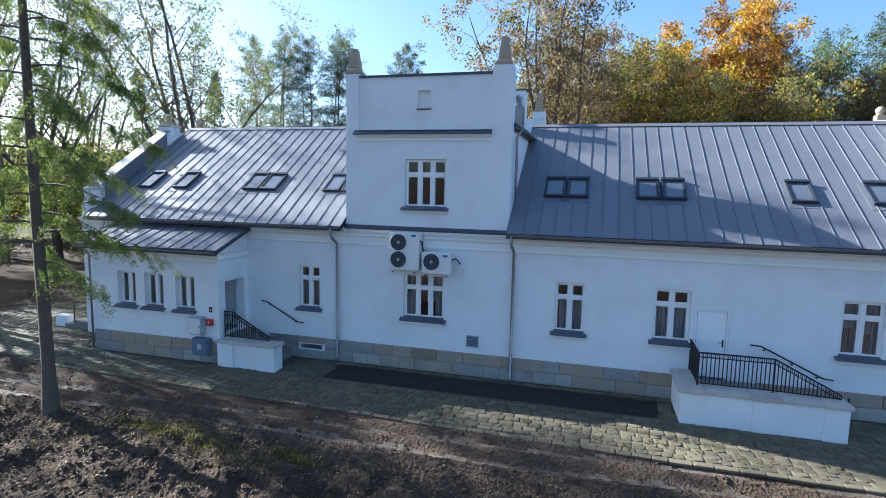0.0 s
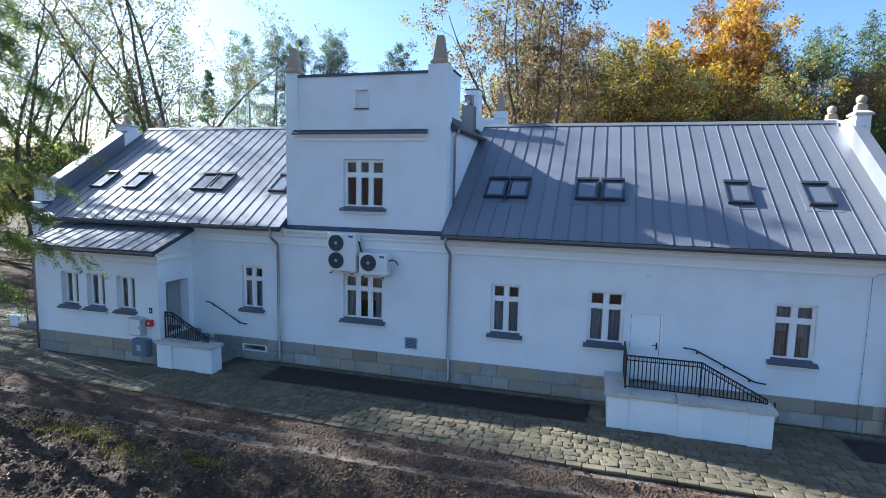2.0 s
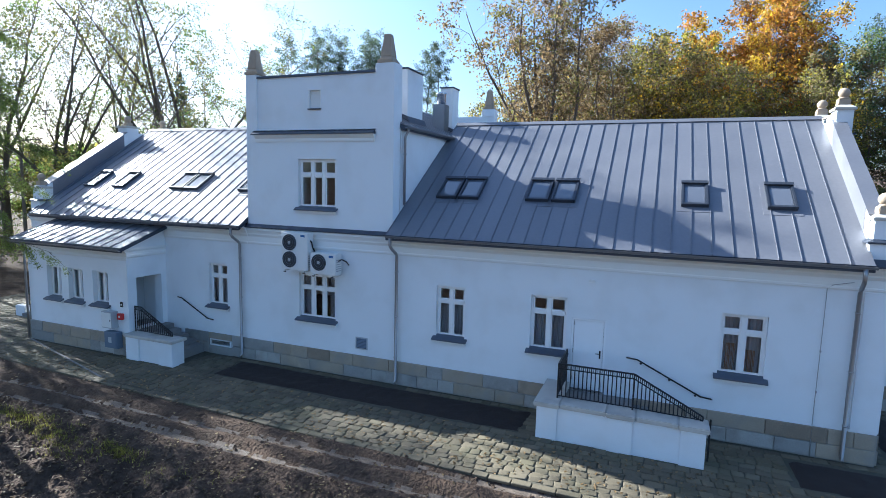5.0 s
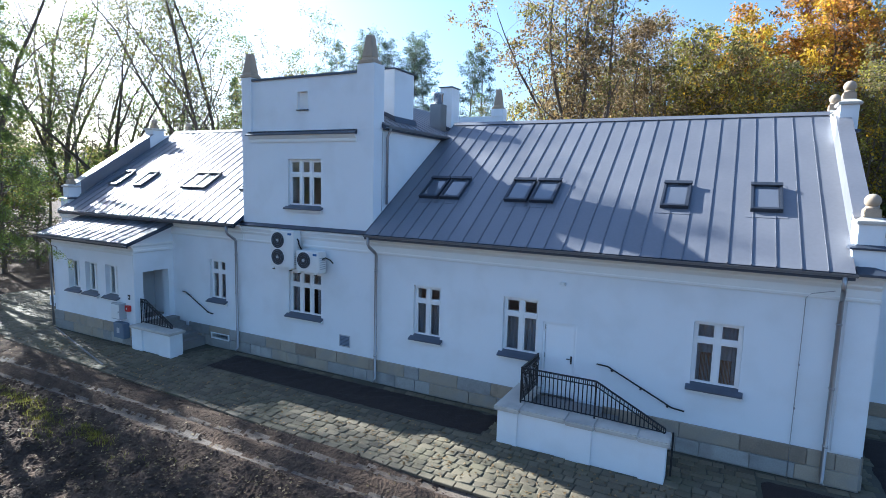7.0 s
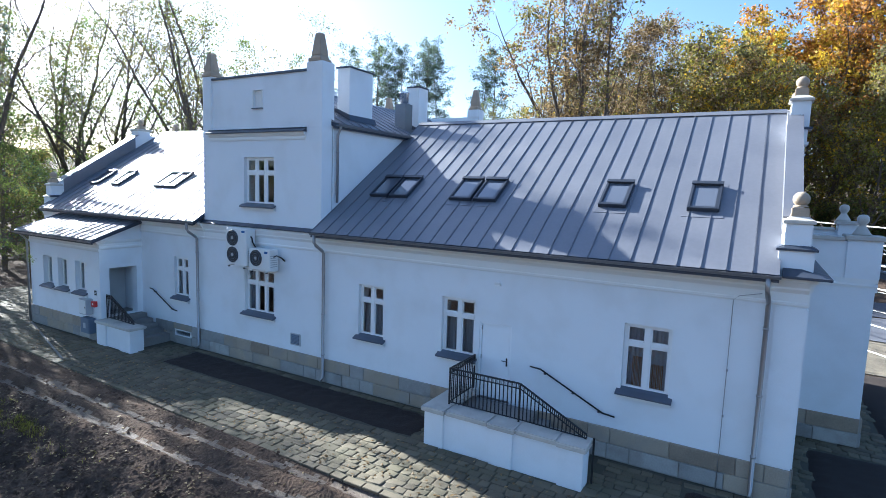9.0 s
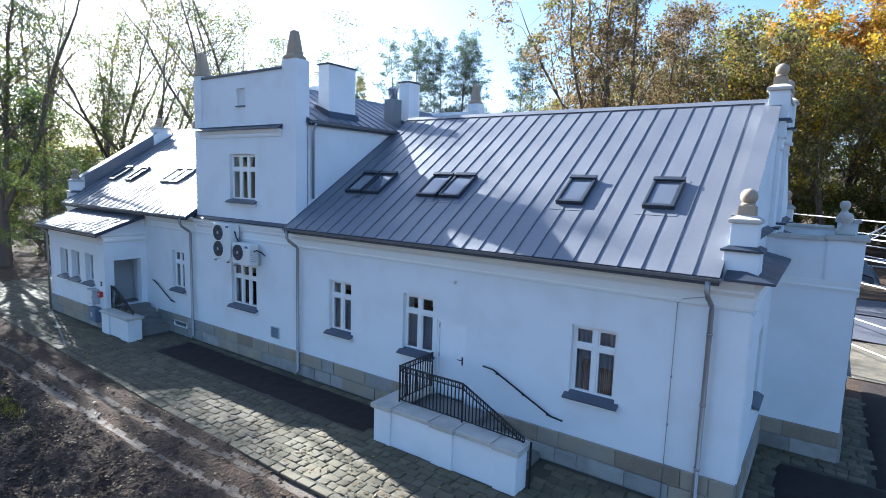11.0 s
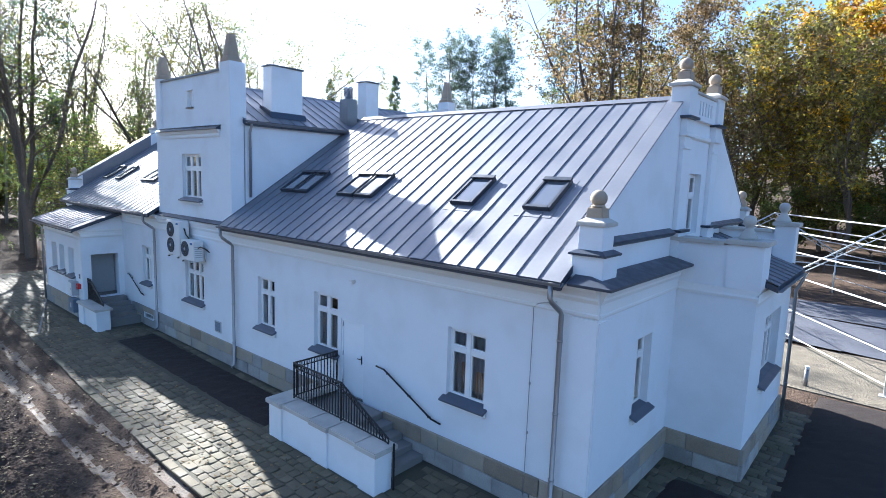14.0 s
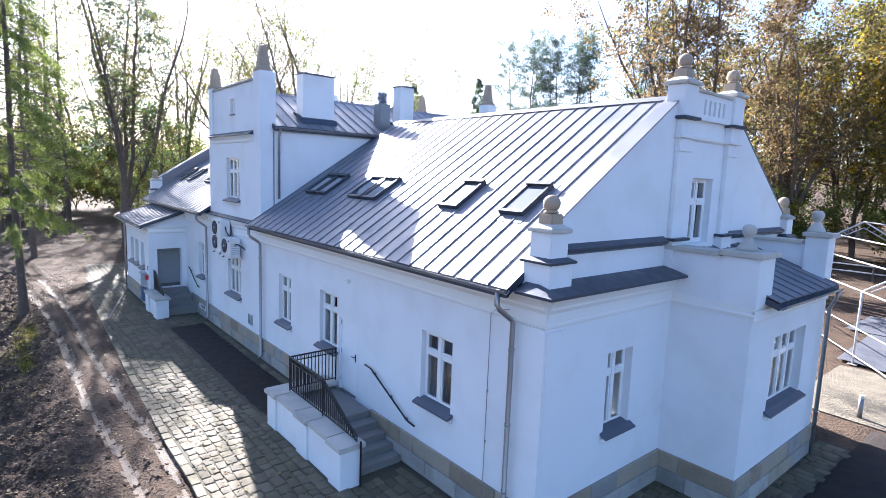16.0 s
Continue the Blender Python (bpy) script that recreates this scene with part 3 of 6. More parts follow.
# shutter niche of the tower and its small sill
bm = bmesh.new()
box(bm, ATTIC[0], ATTIC[1], 0.15, 0.19, ATTIC[2], ATTIC[3])
niche = part("niche_panel", bm, TRIMW, house)
part("niche_sill", boxes((ATTIC[0] - 0.04, ATTIC[1] + 0.04, 0.01, 0.148, ATTIC[2] - 0.02, ATTIC[2] + 0.012)), ROOFTRIM, niche)
bm = bmesh.new()
for a, b, c, d in ((ATTIC[0] - 0.03, ATTIC[0], ATTIC[2], ATTIC[3]), (ATTIC[1], ATTIC[1] + 0.03, ATTIC[2], ATTIC[3]), (ATTIC[0] - 0.03, ATTIC[1] + 0.03, ATTIC[3], ATTIC[3] + 0.03)):
    box(bm, a, b, 0.045, 0.07, c, d)
part("niche_frame", bm, TRIMW, niche)

# entrance door
bm = bmesh.new()
x0, x1, z0, z1 = DOOR
for a, b, c, d in ((x0, x0 + 0.055, z0, z1), (x1 - 0.055, x1, z0, z1), (x0 + 0.055, x1 - 0.055, z1 - 0.055, z1)):
    box(bm, a, b, 0.02, 0.14, c, d, 0.006)
door = part("entrance_door", bm, DOORW, house, "closed white entrance door with black lever handle")
bm = bmesh.new()
box(bm, x0 + 0.063, x1 - 0.063, 0.05, 0.10, z0 + 0.012, z1 - 0.063, 0.006)
part("door_leaf", bm, DOORW, door)
bm = bmesh.new()
box(bm, x1 - 0.15, x1 - 0.11, 0.038, 0.05, z0 + 0.93, z0 + 1.15, 0.004)
tube(bm, [(x1 - 0.13, 0.05, z0 + 1.07), (x1 - 0.13, 0.0, z0 + 1.07), (x1 - 0.25, 0.0, z0 + 1.07)], 0.011, 6)
part("door_handle", bm, IRON, door, "black lever handle")
for z in (z0 + 0.25, z0 + 1.02, z0 + 1.8):
    part("hinge", tube(bmesh.new(), [(x0 + 0.058, 0.03, z), (x0 + 0.058, 0.03, z + 0.12)], 0.011, 6), ZINC, door)
part("threshold", boxes((x0, x1, 0.0, 0.3, z0 - 0.03, z0 + 0.006)), STEP, door)

# inner porch door, seen deep in the opening
bm = bmesh.new()
box(bm, -12.95, -12.90, -1.26, -0.03, 0.89, 3.3)
part("porch_partition", bm, GREYBOX, house)

# cellar window
bm = bmesh.new()
a, b, c, d = BASEMENT
for e, f, g, h in ((a, a + 0.05, c, d), (b - 0.05, b, c, d), (a + 0.05, b - 0.05, c, c + 0.04), (a + 0.05, b - 0.05, d - 0.04, d)):
    box(bm, e, f, -0.045, 0.04, g, h)
cellar = part("cellar_window", bm, FRAMEW, house, "low white framed cellar window in the plinth")
pane = part("pane", boxes((a + 0.05, b - 0.05, 0.0, 0.006, c + 0.04, d - 0.04)), GLASS, cellar)
pane.visible_shadow = False

# cornices
def strip(name, place, u0, u1, profile, mat, label=""):
    """A moulding along a wall: profile is (distance in front of the wall, z) from bottom to top."""
    bm = bmesh.new()
    prof = [(0.0, profile[0][1])] + list(profile) + [(0.0, profile[-1][1])]
    lo = [bm.verts.new(place(u0, -d, z)) for d, z in prof]
    hi = [bm.verts.new(place(u1, -d, z)) for d, z in prof]
    bm.faces.new(lo)
    bm.faces.new(hi[::-1])
    for i in range(len(prof)):
        bm.faces.new((lo[i], hi[i], hi[(i + 1) % len(prof)], lo[(i + 1) % len(prof)]))
    bmesh.ops.recalc_face_normals(bm, faces=bm.faces)
    return part(name, bm, mat, house, label)


EAVE_MOULD = [(0.03, 4.10), (0.045, 4.13), (0.045, 4.17), (0.03, 4.19), (0.03, 4.36), (0.06, 4.40), (0.09, 4.44), (0.09, 4.48), (0.13, 4.54), (0.18, 4.60), (0.18, 4.66)]
strip("eave_cornice", front, PORCH_X1 + 0.0, TX0, EAVE_MOULD, TRIMW)
strip("eave_cornice", front, TX1, XR, EAVE_MOULD, TRIMW)
strip("eave_cornice", front, TX0, TX1, [(d * 0.7, z) for d, z in EAVE_MOULD], TRIMW)
strip("eave_cornice", front, XL, PORCH_X0, EAVE_MOULD, TRIMW)
gside = oriented("x", XR, 1)
uside = oriented("x", XG, 1)
strip("eave_cornice", gside, 0.0, WING_Y0, [(d * 0.8, z) for d, z in EAVE_MOULD], TRIMW)
# the ledge that turns the corner
bm = bmesh.new()
rows = []
for d, e, z in ((0.33, 0.33, 4.675), (0.33, 0.33, 4.725), (0.02, -0.20, 4.86), (0.02, 0.02, 4.675)):
    rows.append([bm.verts.new(p) for p in ((9.80, -d, z), (XR + e, -d, z), (XR + e, WING_Y0 - 0.02, z))])
for a, b in zip(rows, rows[1:] + rows[:1]):
    for i in (0, 1):
        bm.faces.new((a[i], a[i + 1], b[i + 1], b[i]))
for i in (0, 2):
    bm.faces.new([r[i] for r in rows])
bmesh.ops.recalc_face_normals(bm, faces=bm.faces)
part("gable_ledge", bm, ROOFTRIM, house, "dark sheet metal ledge")
strip("gable_ledge", uside, 0.58, 3.96, [(0.02, 5.30), (0.10, 5.34), (0.14, 5.38), (0.14, 5.42), (0.0, 5.50)], ROOFTRIM, "dark sheet metal ledge")
strip("gable_ledge", uside, 7.05, YB, [(0.02, 5.30), (0.10, 5.34), (0.14, 5.38), (0.14, 5.42), (0.0, 5.50)], ROOFTRIM, "dark sheet metal ledge")
strip("tower_ledge", front, TX0 - 0.02, TX1 + 0.02, [(0.02, 4.66), (0.17, 4.68), (0.17, 4.71), (0.01, 4.80)], ROOFTRIM, "dark sheet metal ledge")
strip("tower_cornice", front, TX0 + 0.40, TX1 - 0.64, [(0.03, 7.55), (0.04, 7.60), (0.04, 7.66), (0.09, 7.72), (0.12, 7.78)], TRIMW)
strip("tower_ledge", front, TX0 + 0.30, TX1 - 0.62, [(0.16, 7.78), (0.16, 7.82), (-0.05, 7.93)], ROOFTRIM, "dark sheet metal ledge")
wfront = oriented("y", WING_Y0, -1)
wside = oriented("x", WING_X1, 1)
strip("wing_cornice", wfront, XR, WING_X1 + 0.04, [(0.03, 4.08), (0.045, 4.14), (0.03, 4.18), (0.03, 4.30)], TRIMW)
strip("wing_cornice", wside, WING_Y0 - 0.03, WING_Y1, [(0.03, 3.98), (0.045, 4.04), (0.03, 4.08), (0.03, 4.22)], TRIMW)
pside = oriented("x", PORCH_X1, 1)
strip("porch_cornice", pside, PORCH_Y, 0.0, [(0.02, 3.48), (0.05, 3.53), (0.05, 3.58), (0.02, 3.62), (0.02, 3.70), (0.06, 3.76), (0.06, 3.82)], TRIMW)
strip("porch_cornice", oriented("y", PORCH_Y, -1), PORCH_X0, PORCH_X1 + 0.04, [(0.02, 3.40), (0.04, 3.45), (0.04, 3.50), (0.02, 3.54), (0.02, 3.66), (0.10, 3.74), (0.10, 3.80)], TRIMW)

# corner pilaster by the right downpipe
strip("corner_pilaster", front, 9.74, XR, [(0.03, 0.78), (0.03, 4.08)], PLASTER)
strip("corner_pilaster", gside, 0.0, 0.55, [(0.03, 0.78), (0.03, 4.04)], PLASTER)


# finials
def finial_ball(x, y, z, r, mat=BALLSTONE):
    bm = bmesh.new()
    box(bm, x - 0.155, x + 0.155, y - 0.155, y + 0.155, z - 0.02, z + 0.17, 0.015, 0.012)
    base = part("finial_base", bm, mat, house)
    bm = bmesh.new()
    turned(bm, [(0.13, z + 0.18), (0.125, z + 0.205), (0.10, z + 0.22), (0.11, z + 0.26)], x, y, 16)
    ball(bm, x, y, z + 0.19 + r * 0.96, r)
    part("stone_ball", bm, mat, base, "weathered sandstone ball")


def urn_finial(x, y, z):
    """A turned grey finial: flared foot, neck and small ball."""
    bm = turned(bmesh.new(), [(r * 0.86, z + h * 0.86) for r, h in ((0.22, 0), (0.22, 0.05), (0.20, 0.09), (0.15, 0.17), (0.10, 0.25), (0.085, 0.30), (0.11, 0.33), (0.145, 0.39), (0.155, 0.46), (0.145, 0.53), (0.10, 0.585), (0.03, 0.605), (0.001, 0.607))], x, y, 18)
    part("urn_finial", bm, CAPSTONE, house, "grey weathered stone finial")


def obelisk(x, y, z, h, w):
    bm = bmesh.new()
    box(bm, x - w * 0.68, x + w * 0.68, y - w * 0.68, y + w * 0.68, z, z + 0.10, 0.012)
    box(bm, x - w * 0.58, x + w * 0.58, y - w * 0.58, y + w * 0.58, z + 0.10, z + 0.20, 0.01, 0.04)
    box(bm, x - w * 0.5, x + w * 0.5, y - w * 0.5, y + w * 0.5, z + 0.20, z + h, 0.01, w * 0.23)
    part("obelisk", bm, BALLSTONE, house, "tapered sandstone obelisk")


def corner_pillar(x, y, z0=4.66, z1=5.72):
    """The stepped pillar over an eave corner."""
    bm = bmesh.new()
    box(bm, x - 0.30, x + 0.30, y - 0.30, y + 0.30, z0, 5.20, 0.012)
    pil = part("corner_pillar", bm, PLASTER, house)
    part("pillar_shaft", boxes((x - 0.23, x + 0.23, y - 0.23, y + 0.23, 5.20, z1), bevel=0.012), PLASTER, pil)
    bm = bmesh.new()
    box(bm, x - 0.35, x + 0.35, y - 0.35, y + 0.35, 5.20, 5.24)
    box(bm, x - 0.345, x + 0.345, y - 0.345, y + 0.345, 5.24, 5.30, 0, 0.11)
    part("pillar_ledge", bm, ROOFTRIM, pil, "dark sheet metal ledge")
    bm = bmesh.new()
    box(bm, x - 0.275, x + 0.275, y - 0.275, y + 0.275, z1, z1 + 0.07, 0.012)
    box(bm, x - 0.265, x + 0.265, y - 0.265, y + 0.265, z1 + 0.07, z1 + 0.15, 0.01, 0.12)
    part("pillar_cap", bm, CAPSTONE, pil)
    finial_ball(x, y, z1 + 0.15, 0.15)


corner_pillar(10.01, 0.26)
corner_pillar(10.01, YB - 0.26)
corner_pillar(-18.95, 0.26)
corner_pillar(-18.95, YB - 0.26)
obelisk(TX1 - 0.32, 0.24, 9.87, 0.86, 0.37)
obelisk(TX0 + 0.22, 0.22, 9.76, 0.82, 0.37)
obelisk(TX1 - 0.32, YB - 0.24, 9.88, 0.92, 0.37)
obelisk(TX0 + 0.24, YB - 0.24, 9.80, 0.92, 0.37)

# gable head: two piers, a slit parapet between, pilasters and ledges below
for y in (4.34, 6.66):
    bm = bmesh.new()
    box(bm, 9.80, XG + 0.16, y - 0.27, y + 0.27, 8.02, 8.68, 0.012)
    pier = part("gable_pier", bm, PLASTER, house)
    part("pier_ledge", boxes((9.76, XG + 0.24, y - 0.34, y + 0.34, 7.97, 8.03), bevel=0.01), ROOFTRIM, pier, "dark sheet metal ledge")
    bm = bmesh.new()
    box(bm, 9.74, XG + 0.22, y - 0.33, y + 0.33, 8.68, 8.75, 0.012)
    box(bm, 9.75, XG + 0.21, y - 0.32, y + 0.32, 8.75, 8.84, 0.01, 0.13)
    part("pier_cap", bm, CAPSTONE, pier)
    finial_ball(10.0, y, 8.85, 0.15)
    bm = bmesh.new()
    box(bm, XG, XG + 0.10, y - 0.24, y + 0.24, 5.20, 7.30, 0.012)
    box(bm, XG, XG + 0.14, y - 0.27, y + 0.27, 7.30, 7.36, 0.012)
    box(bm, XG, XG + 0.11, y - 0.25, y + 0.25, 7.36, 7.58, 0.012)
    box(bm, XG, XG + 0.18, y - 0.31, y + 0.31, 7.58, 7.66, 0.012)
    box(bm, XG, XG + 0.14, y - 0.27, y + 0.27, 7.66, 7.97, 0.012)
    pil = part("gable_pilaster", bm, PLASTER, house)
    part("pilaster_ledge", boxes((XG, XG + 0.24, y - 0.34, y + 0.34, 5.40, 5.46), bevel=0.01), ROOFTRIM, pil, "dark sheet metal ledge")
    part("pilaster_base", boxes((XG, XG + 0.17, y - 0.28, y + 0.28, 4.74, 5.40), bevel=0.01), PLASTER, pil)
bm = wall(bmesh.new(), "x", XG + 0.10, 9.86, 4.61, 6.39, 8.02, 8.58, [(5.02 + i * 0.23, 5.12 + i * 0.23, 8.14, 8.46) for i in range(5)])
part("slit_parapet", bm, PLASTER, house)
strip("gable_frieze", uside, 4.65, 6.35, [(0.02, 7.56), (0.06, 7.60), (0.06, 7.66), (0.02, 7.70)], TRIMW)
part("parapet_cap", boxes((9.82, XG + 0.15, 4.67, 6.33, 8.58, 8.64), bevel=0.01), CAPSTONE, house)
# head of the other gable
for y in (4.5, 6.5):
    bm = bmesh.new()
    box(bm, -19.34, -18.74, y - 0.32, y + 0.32, 8.1, 8.62, 0.012)
    pier = part("gable_pier", bm, PLASTER, house)
    part("pier_cap", boxes((-19.40, -18.68, y - 0.38, y + 0.38, 8.62, 8.72), bevel=0.01), CAPSTONE, pier)
    finial_ball(-19.04, y, 8.72, 0.16)
for x, y, z in ((11.58, WING_Y0 + 0.33, 5.36), (11.60, WING_Y1 - 0.20, 5.58)):
    urn_finial(x, y, z)


# plinth: coursed sandstone blocks on a mortar core
def plinth_run(place, u0, u1, seed, gaps=()):
    rng = random.Random(seed)
    bm = bmesh.new()
    cuts = [u0] + [g for gap in gaps for g in gap] + [u1]
    for a, b in zip(cuts[::2], cuts[1::2]):
        obox(bm, place, a, b, -0.028, 0.0, -0.06, 0.74)
    core = part("plinth", bm, MORTAR, house, "coursed sandstone plinth")
    shared = {}
    for z0, z1 in ((0.0, 0.36), (0.37, 0.75)):
        for a, b in zip(cuts[::2], cuts[1::2]):
            u = a
            while u < b - 0.05:
                w = min(rng.choice((0.52, 0.70, 0.88, 1.06, 1.30)), b - u)
                if b - u - w < 0.3:
                    w = b - u
                stone = rng.choice((SANDSTONE, SANDSTONE, BROWNSTONE, GREYSTONE) if z0 > 0.2 else (SANDSTONE, GREYSTONE, GREYSTONE, PALESTONE))
                key = (round(w, 2), z0, stone.name)
                if key not in shared:
                    bm = bmesh.new()
                    obox(bm, place, u + 0.006, u + w - 0.006, -0.062, -0.01, z0 + 0.006, z1 - 0.006)
                    edges = list(bm.edges)
                    bmesh.ops.bevel(bm, geom=edges, offset=0.012, segments=1, affect='EDGES')
                    shared[key] = (mesh_of("stone_block", bm, stone), u)
                me, at = shared[key]
                shift = Vector(place(u, 0, 0)) - Vector(place(at, 0, 0)) + (Vector(place(0, rng.uniform(-0.008, 0.008), 0)) - Vector(place(0, 0, 0)))
                piece("stone_block", me, core, Matrix.Translation(shift))
                u += w


plinth_run(front, PORCH_X1 + 0.9, XR, 1, [(-9.74, -8.66), (2.80, 4.90)])
plinth_run(gside, 0.0, WING_Y0, 2)
plinth_run(wfront, XR, WING_X1, 3)
plinth_run(wside, WING_Y0, WING_Y1, 4)
plinth_run(oriented("y", PORCH_Y, -1), PORCH_X0, PORCH_X1, 5)
plinth_run(oriented("x", PORCH_X0, -1), PORCH_Y, 0.0, 6)

# stones above and below the cellar window
part("plinth_lintel", boxes((BASEMENT[0] - 0.06, BASEMENT[1] + 0.06, -0.062, -0.002, BASEMENT[3] + 0.004, 0.744), bevel=0.012), SANDSTONE, house)
part("plinth_base", boxes((BASEMENT[0] - 0.06, BASEMENT[1] + 0.06, -0.062, -0.002, -0.05, BASEMENT[2] - 0.004), bevel=0.012), GREYSTONE, house)

# gutters and downpipes
def gutter(points, r=0.075):
    bm = bmesh.new()
    a, b = Vector(points[0]), Vector(points[1])
    d = (b - a).normalized()
    s = d.cross(Vector((0, 0, 1)))
    rings = []
    for p in (a, b):
        rings.append([bm.verts.new(p + s * (rr * math.cos(math.pi + math.pi * k / 8)) + Vector((0, 0, rr * math.sin(math.pi + math.pi * k / 8)))) for rr in (r,) for k in range(9)]
                     + [bm.verts.new(p + s * ((r - 0.008) * math.cos(2 * math.pi - math.pi * k / 8)) + Vector((0, 0, (r - 0.008) * math.sin(2 * math.pi - math.pi * k / 8)))) for k in range(9)])
    n = 18
    for k in range(n):
        bm.faces.new((rings[0][k], rings[0][(k + 1) % n], rings[1][(k + 1) % n], rings[1][k]))
    for ring in rings:
        bm.faces.new(ring)
    bmesh.ops.recalc_face_normals(bm, faces=bm.faces)
    return part("gutter", bm, GUTTER, house, "grey half-round metal gutter")


GY = EAVE[0] - 0.03
for x0, x1 in ((-18.60, TX0 - 0.02), (TX1 + 0.02, 9.78)):
    gutter([(x0, GY, 4.73), (x1, GY, 4.73)])
gutter([(PORCH_X0 - 0.35, -2.04, 3.86), (PORCH_X1 + 0.22, -2.04, 3.86)])
gutter([(CX + 2.98, 0.45, 8.05), (CX + 2.98, RIDGE_Y - 0.6, 8.05)])
gutter([(12.27, WING_Y0 + 0.46, 4.34), (12.27, WING_Y1 - 0.3, 4.34)])


def downpipe(points, r=0.048, clamps=()):
    pipe = part("downpipe", tube(bmesh.new(), points, r, 10), ZINC, house, "zinc downpipe")
    for c in clamps:
        part("pipe_clamp", tube(bmesh.new(), [(c[0], c[1], c[2] - 0.02), (c[0], c[1], c[2] + 0.02)], r + 0.012, 10), ZINC, pipe)
    x, y, z = points[-1]
    return pipe


for x in (-8.16, -2.11, 9.62):
    downpipe([(x - 0.05, GY, 4.72), (x - 0.05, GY, 4.44), (x - 0.04, GY + 0.05, 4.36), (x, -0.18, 4.16), (x, -0.12, 4.08), (x, -0.12, 0.16), (x, -0.22, 0.06)], clamps=[(x, -0.12, 3.6), (x, -0.12, 2.2), (x, -0.12, 0.9)])
downpipe([(TX1 + 0.20, 0.62, 8.02), (TX1 + 0.20, 0.62, 7.92), (TX1 + 0.09, 0.62, 7.72), (TX1 + 0.09, 0.62, 5.62)], 0.042, [(TX1 + 0.09, 0.62, 7.2), (TX1 + 0.09, 0.62, 6.2)])
downpipe([(PORCH_X0 - 0.12, -2.0, 3.82), (PORCH_X0 - 0.06, PORCH_Y - 0.08, 3.5), (PORCH_X0 - 0.06, PORCH_Y - 0.08, 0.05)], 0.042)
downpipe([(12.27, 8.2, 4.28), (12.20, 8.24, 4.05), (12.09, 8.28, 3.8), (12.09, 8.28, 0.08)], 0.045, [(12.09, 8.28, 2.9), (12.09, 8.28, 1.2)])
# thin lightning conductor on the front
downpipe([(9.50, -0.08, 4.30), (9.10, -0.06, 4.20), (9.00, -0.05, 4.10), (9.00, -0.05, 3.6), (8.99, -0.05, 0.9), (8.99, -0.10, 0.0)], 0.008, [(9.0, -0.05, 2.6), (9.0, -0.05, 1.6)])

# fascia boards under the eaves
for x0, x1 in ((-18.60, TX0), (TX1, 9.75)):
    part("eave_fascia", boxes((x0, x1, EAVE[0] + 0.035, EAVE[0] + 0.06, 4.60, 4.76)), ROOFTRIM, house)
    part("eave_soffit", boxes((x0, x1, EAVE[0] + 0.062, 0.0, 4.662, 4.69)), TRIMW, house)
part("eave_fascia", boxes((PORCH_X0 - 0.35, PORCH_X1 + 0.22, -1.965, -1.94, 3.72, 3.86)), ROOFTRIM, house)
part("eave_soffit", boxes((PORCH_X0 - 0.35, PORCH_X1 + 0.20, -1.938, PORCH_Y, 3.80, 3.82)), TRIMW, house)
part("eave_fascia", boxes((CX + 2.86, CX + 2.90, 0.46, YB - 0.46, 7.92, 8.06)), ROOFTRIM, house)


# roof windows
def skylight(x0, x1, y0=1.22, y1=2.15):
    """A framed roof window lying on the front slope."""
    ang = math.atan(SLOPE)
    cy, cz, half, w = (y0 + y1) / 2, roof_z((y0 + y1) / 2), (y1 - y0) / 2 / math.cos(ang), (x1 - x0) / 2
    m = Matrix.Translation(((x0 + x1) / 2, cy, cz)) @ Matrix.Rotation(ang, 4, 'X')
    bm = bmesh.new()
    for a, b, c, d in ((-w, -w + 0.065, -half, half), (w - 0.065, w, -half, half), (-w + 0.065, w - 0.065, -half, -half + 0.085), (-w + 0.065, w - 0.065, half - 0.075, half)):
        box(bm, a, b, c, d, -0.02, 0.115, 0.008)
    box(bm, -w - 0.01, w + 0.01, half - 0.11, half + 0.03, 0.117, 0.15, 0.008)
    fr = part("roof_window", bm, PANEFRAME, house, "dark framed roof window")
    fr.matrix_basis = m
    bm = bmesh.new()
    box(bm, -w - 0.10, w + 0.10, -half - 0.22, half + 0.10, 0.006, 0.013)
    part("flashing", bm, ROOF, fr)
    bm = bmesh.new()
    for a, b, c, d in ((-w + 0.066, -w + 0.095, -half + 0.086, half - 0.12), (w - 0.095, w - 0.066, -half + 0.086, half - 0.12), (-w + 0.096, w - 0.096, -half + 0.086, -half + 0.11)):
        box(bm, a, b, c, d, 0.04, 0.096)
    part("sash", bm, PANEFRAME, fr)
    pane = part("pane", boxes((-w + 0.066, w - 0.066, -half + 0.086, half - 0.076, 0.072, 0.080)), SKYPANE, fr)
    return fr


gm2 = bpy.data.materials.new("roof_window_glass")
gm2.use_nodes = True
g2 = gm2.node_tree.nodes["Principled BSDF"]
g2.inputs["Base Color"].default_value = (0.12, 0.13, 0.155, 1)
g2.inputs["Roughness"].default_value = 0.04
g2.inputs["Specular IOR Level"].default_value = 0.8
g2.inputs["Coat Weight"].default_value = 0.7
SKYPANE = gm2
for x0, x1 in ((-1.40, -0.72), (-0.66, 0.02), (1.48, 2.18), (2.26, 2.96), (5.79, 6.47), (7.84, 8.52), (-17.72, -17.06), (-16.02, -15.36), (-12.82, -12.12), (-12.06, -11.36), (-9.40, -8.74), (-8.68, -8.02)):
    skylight(x0, x1)


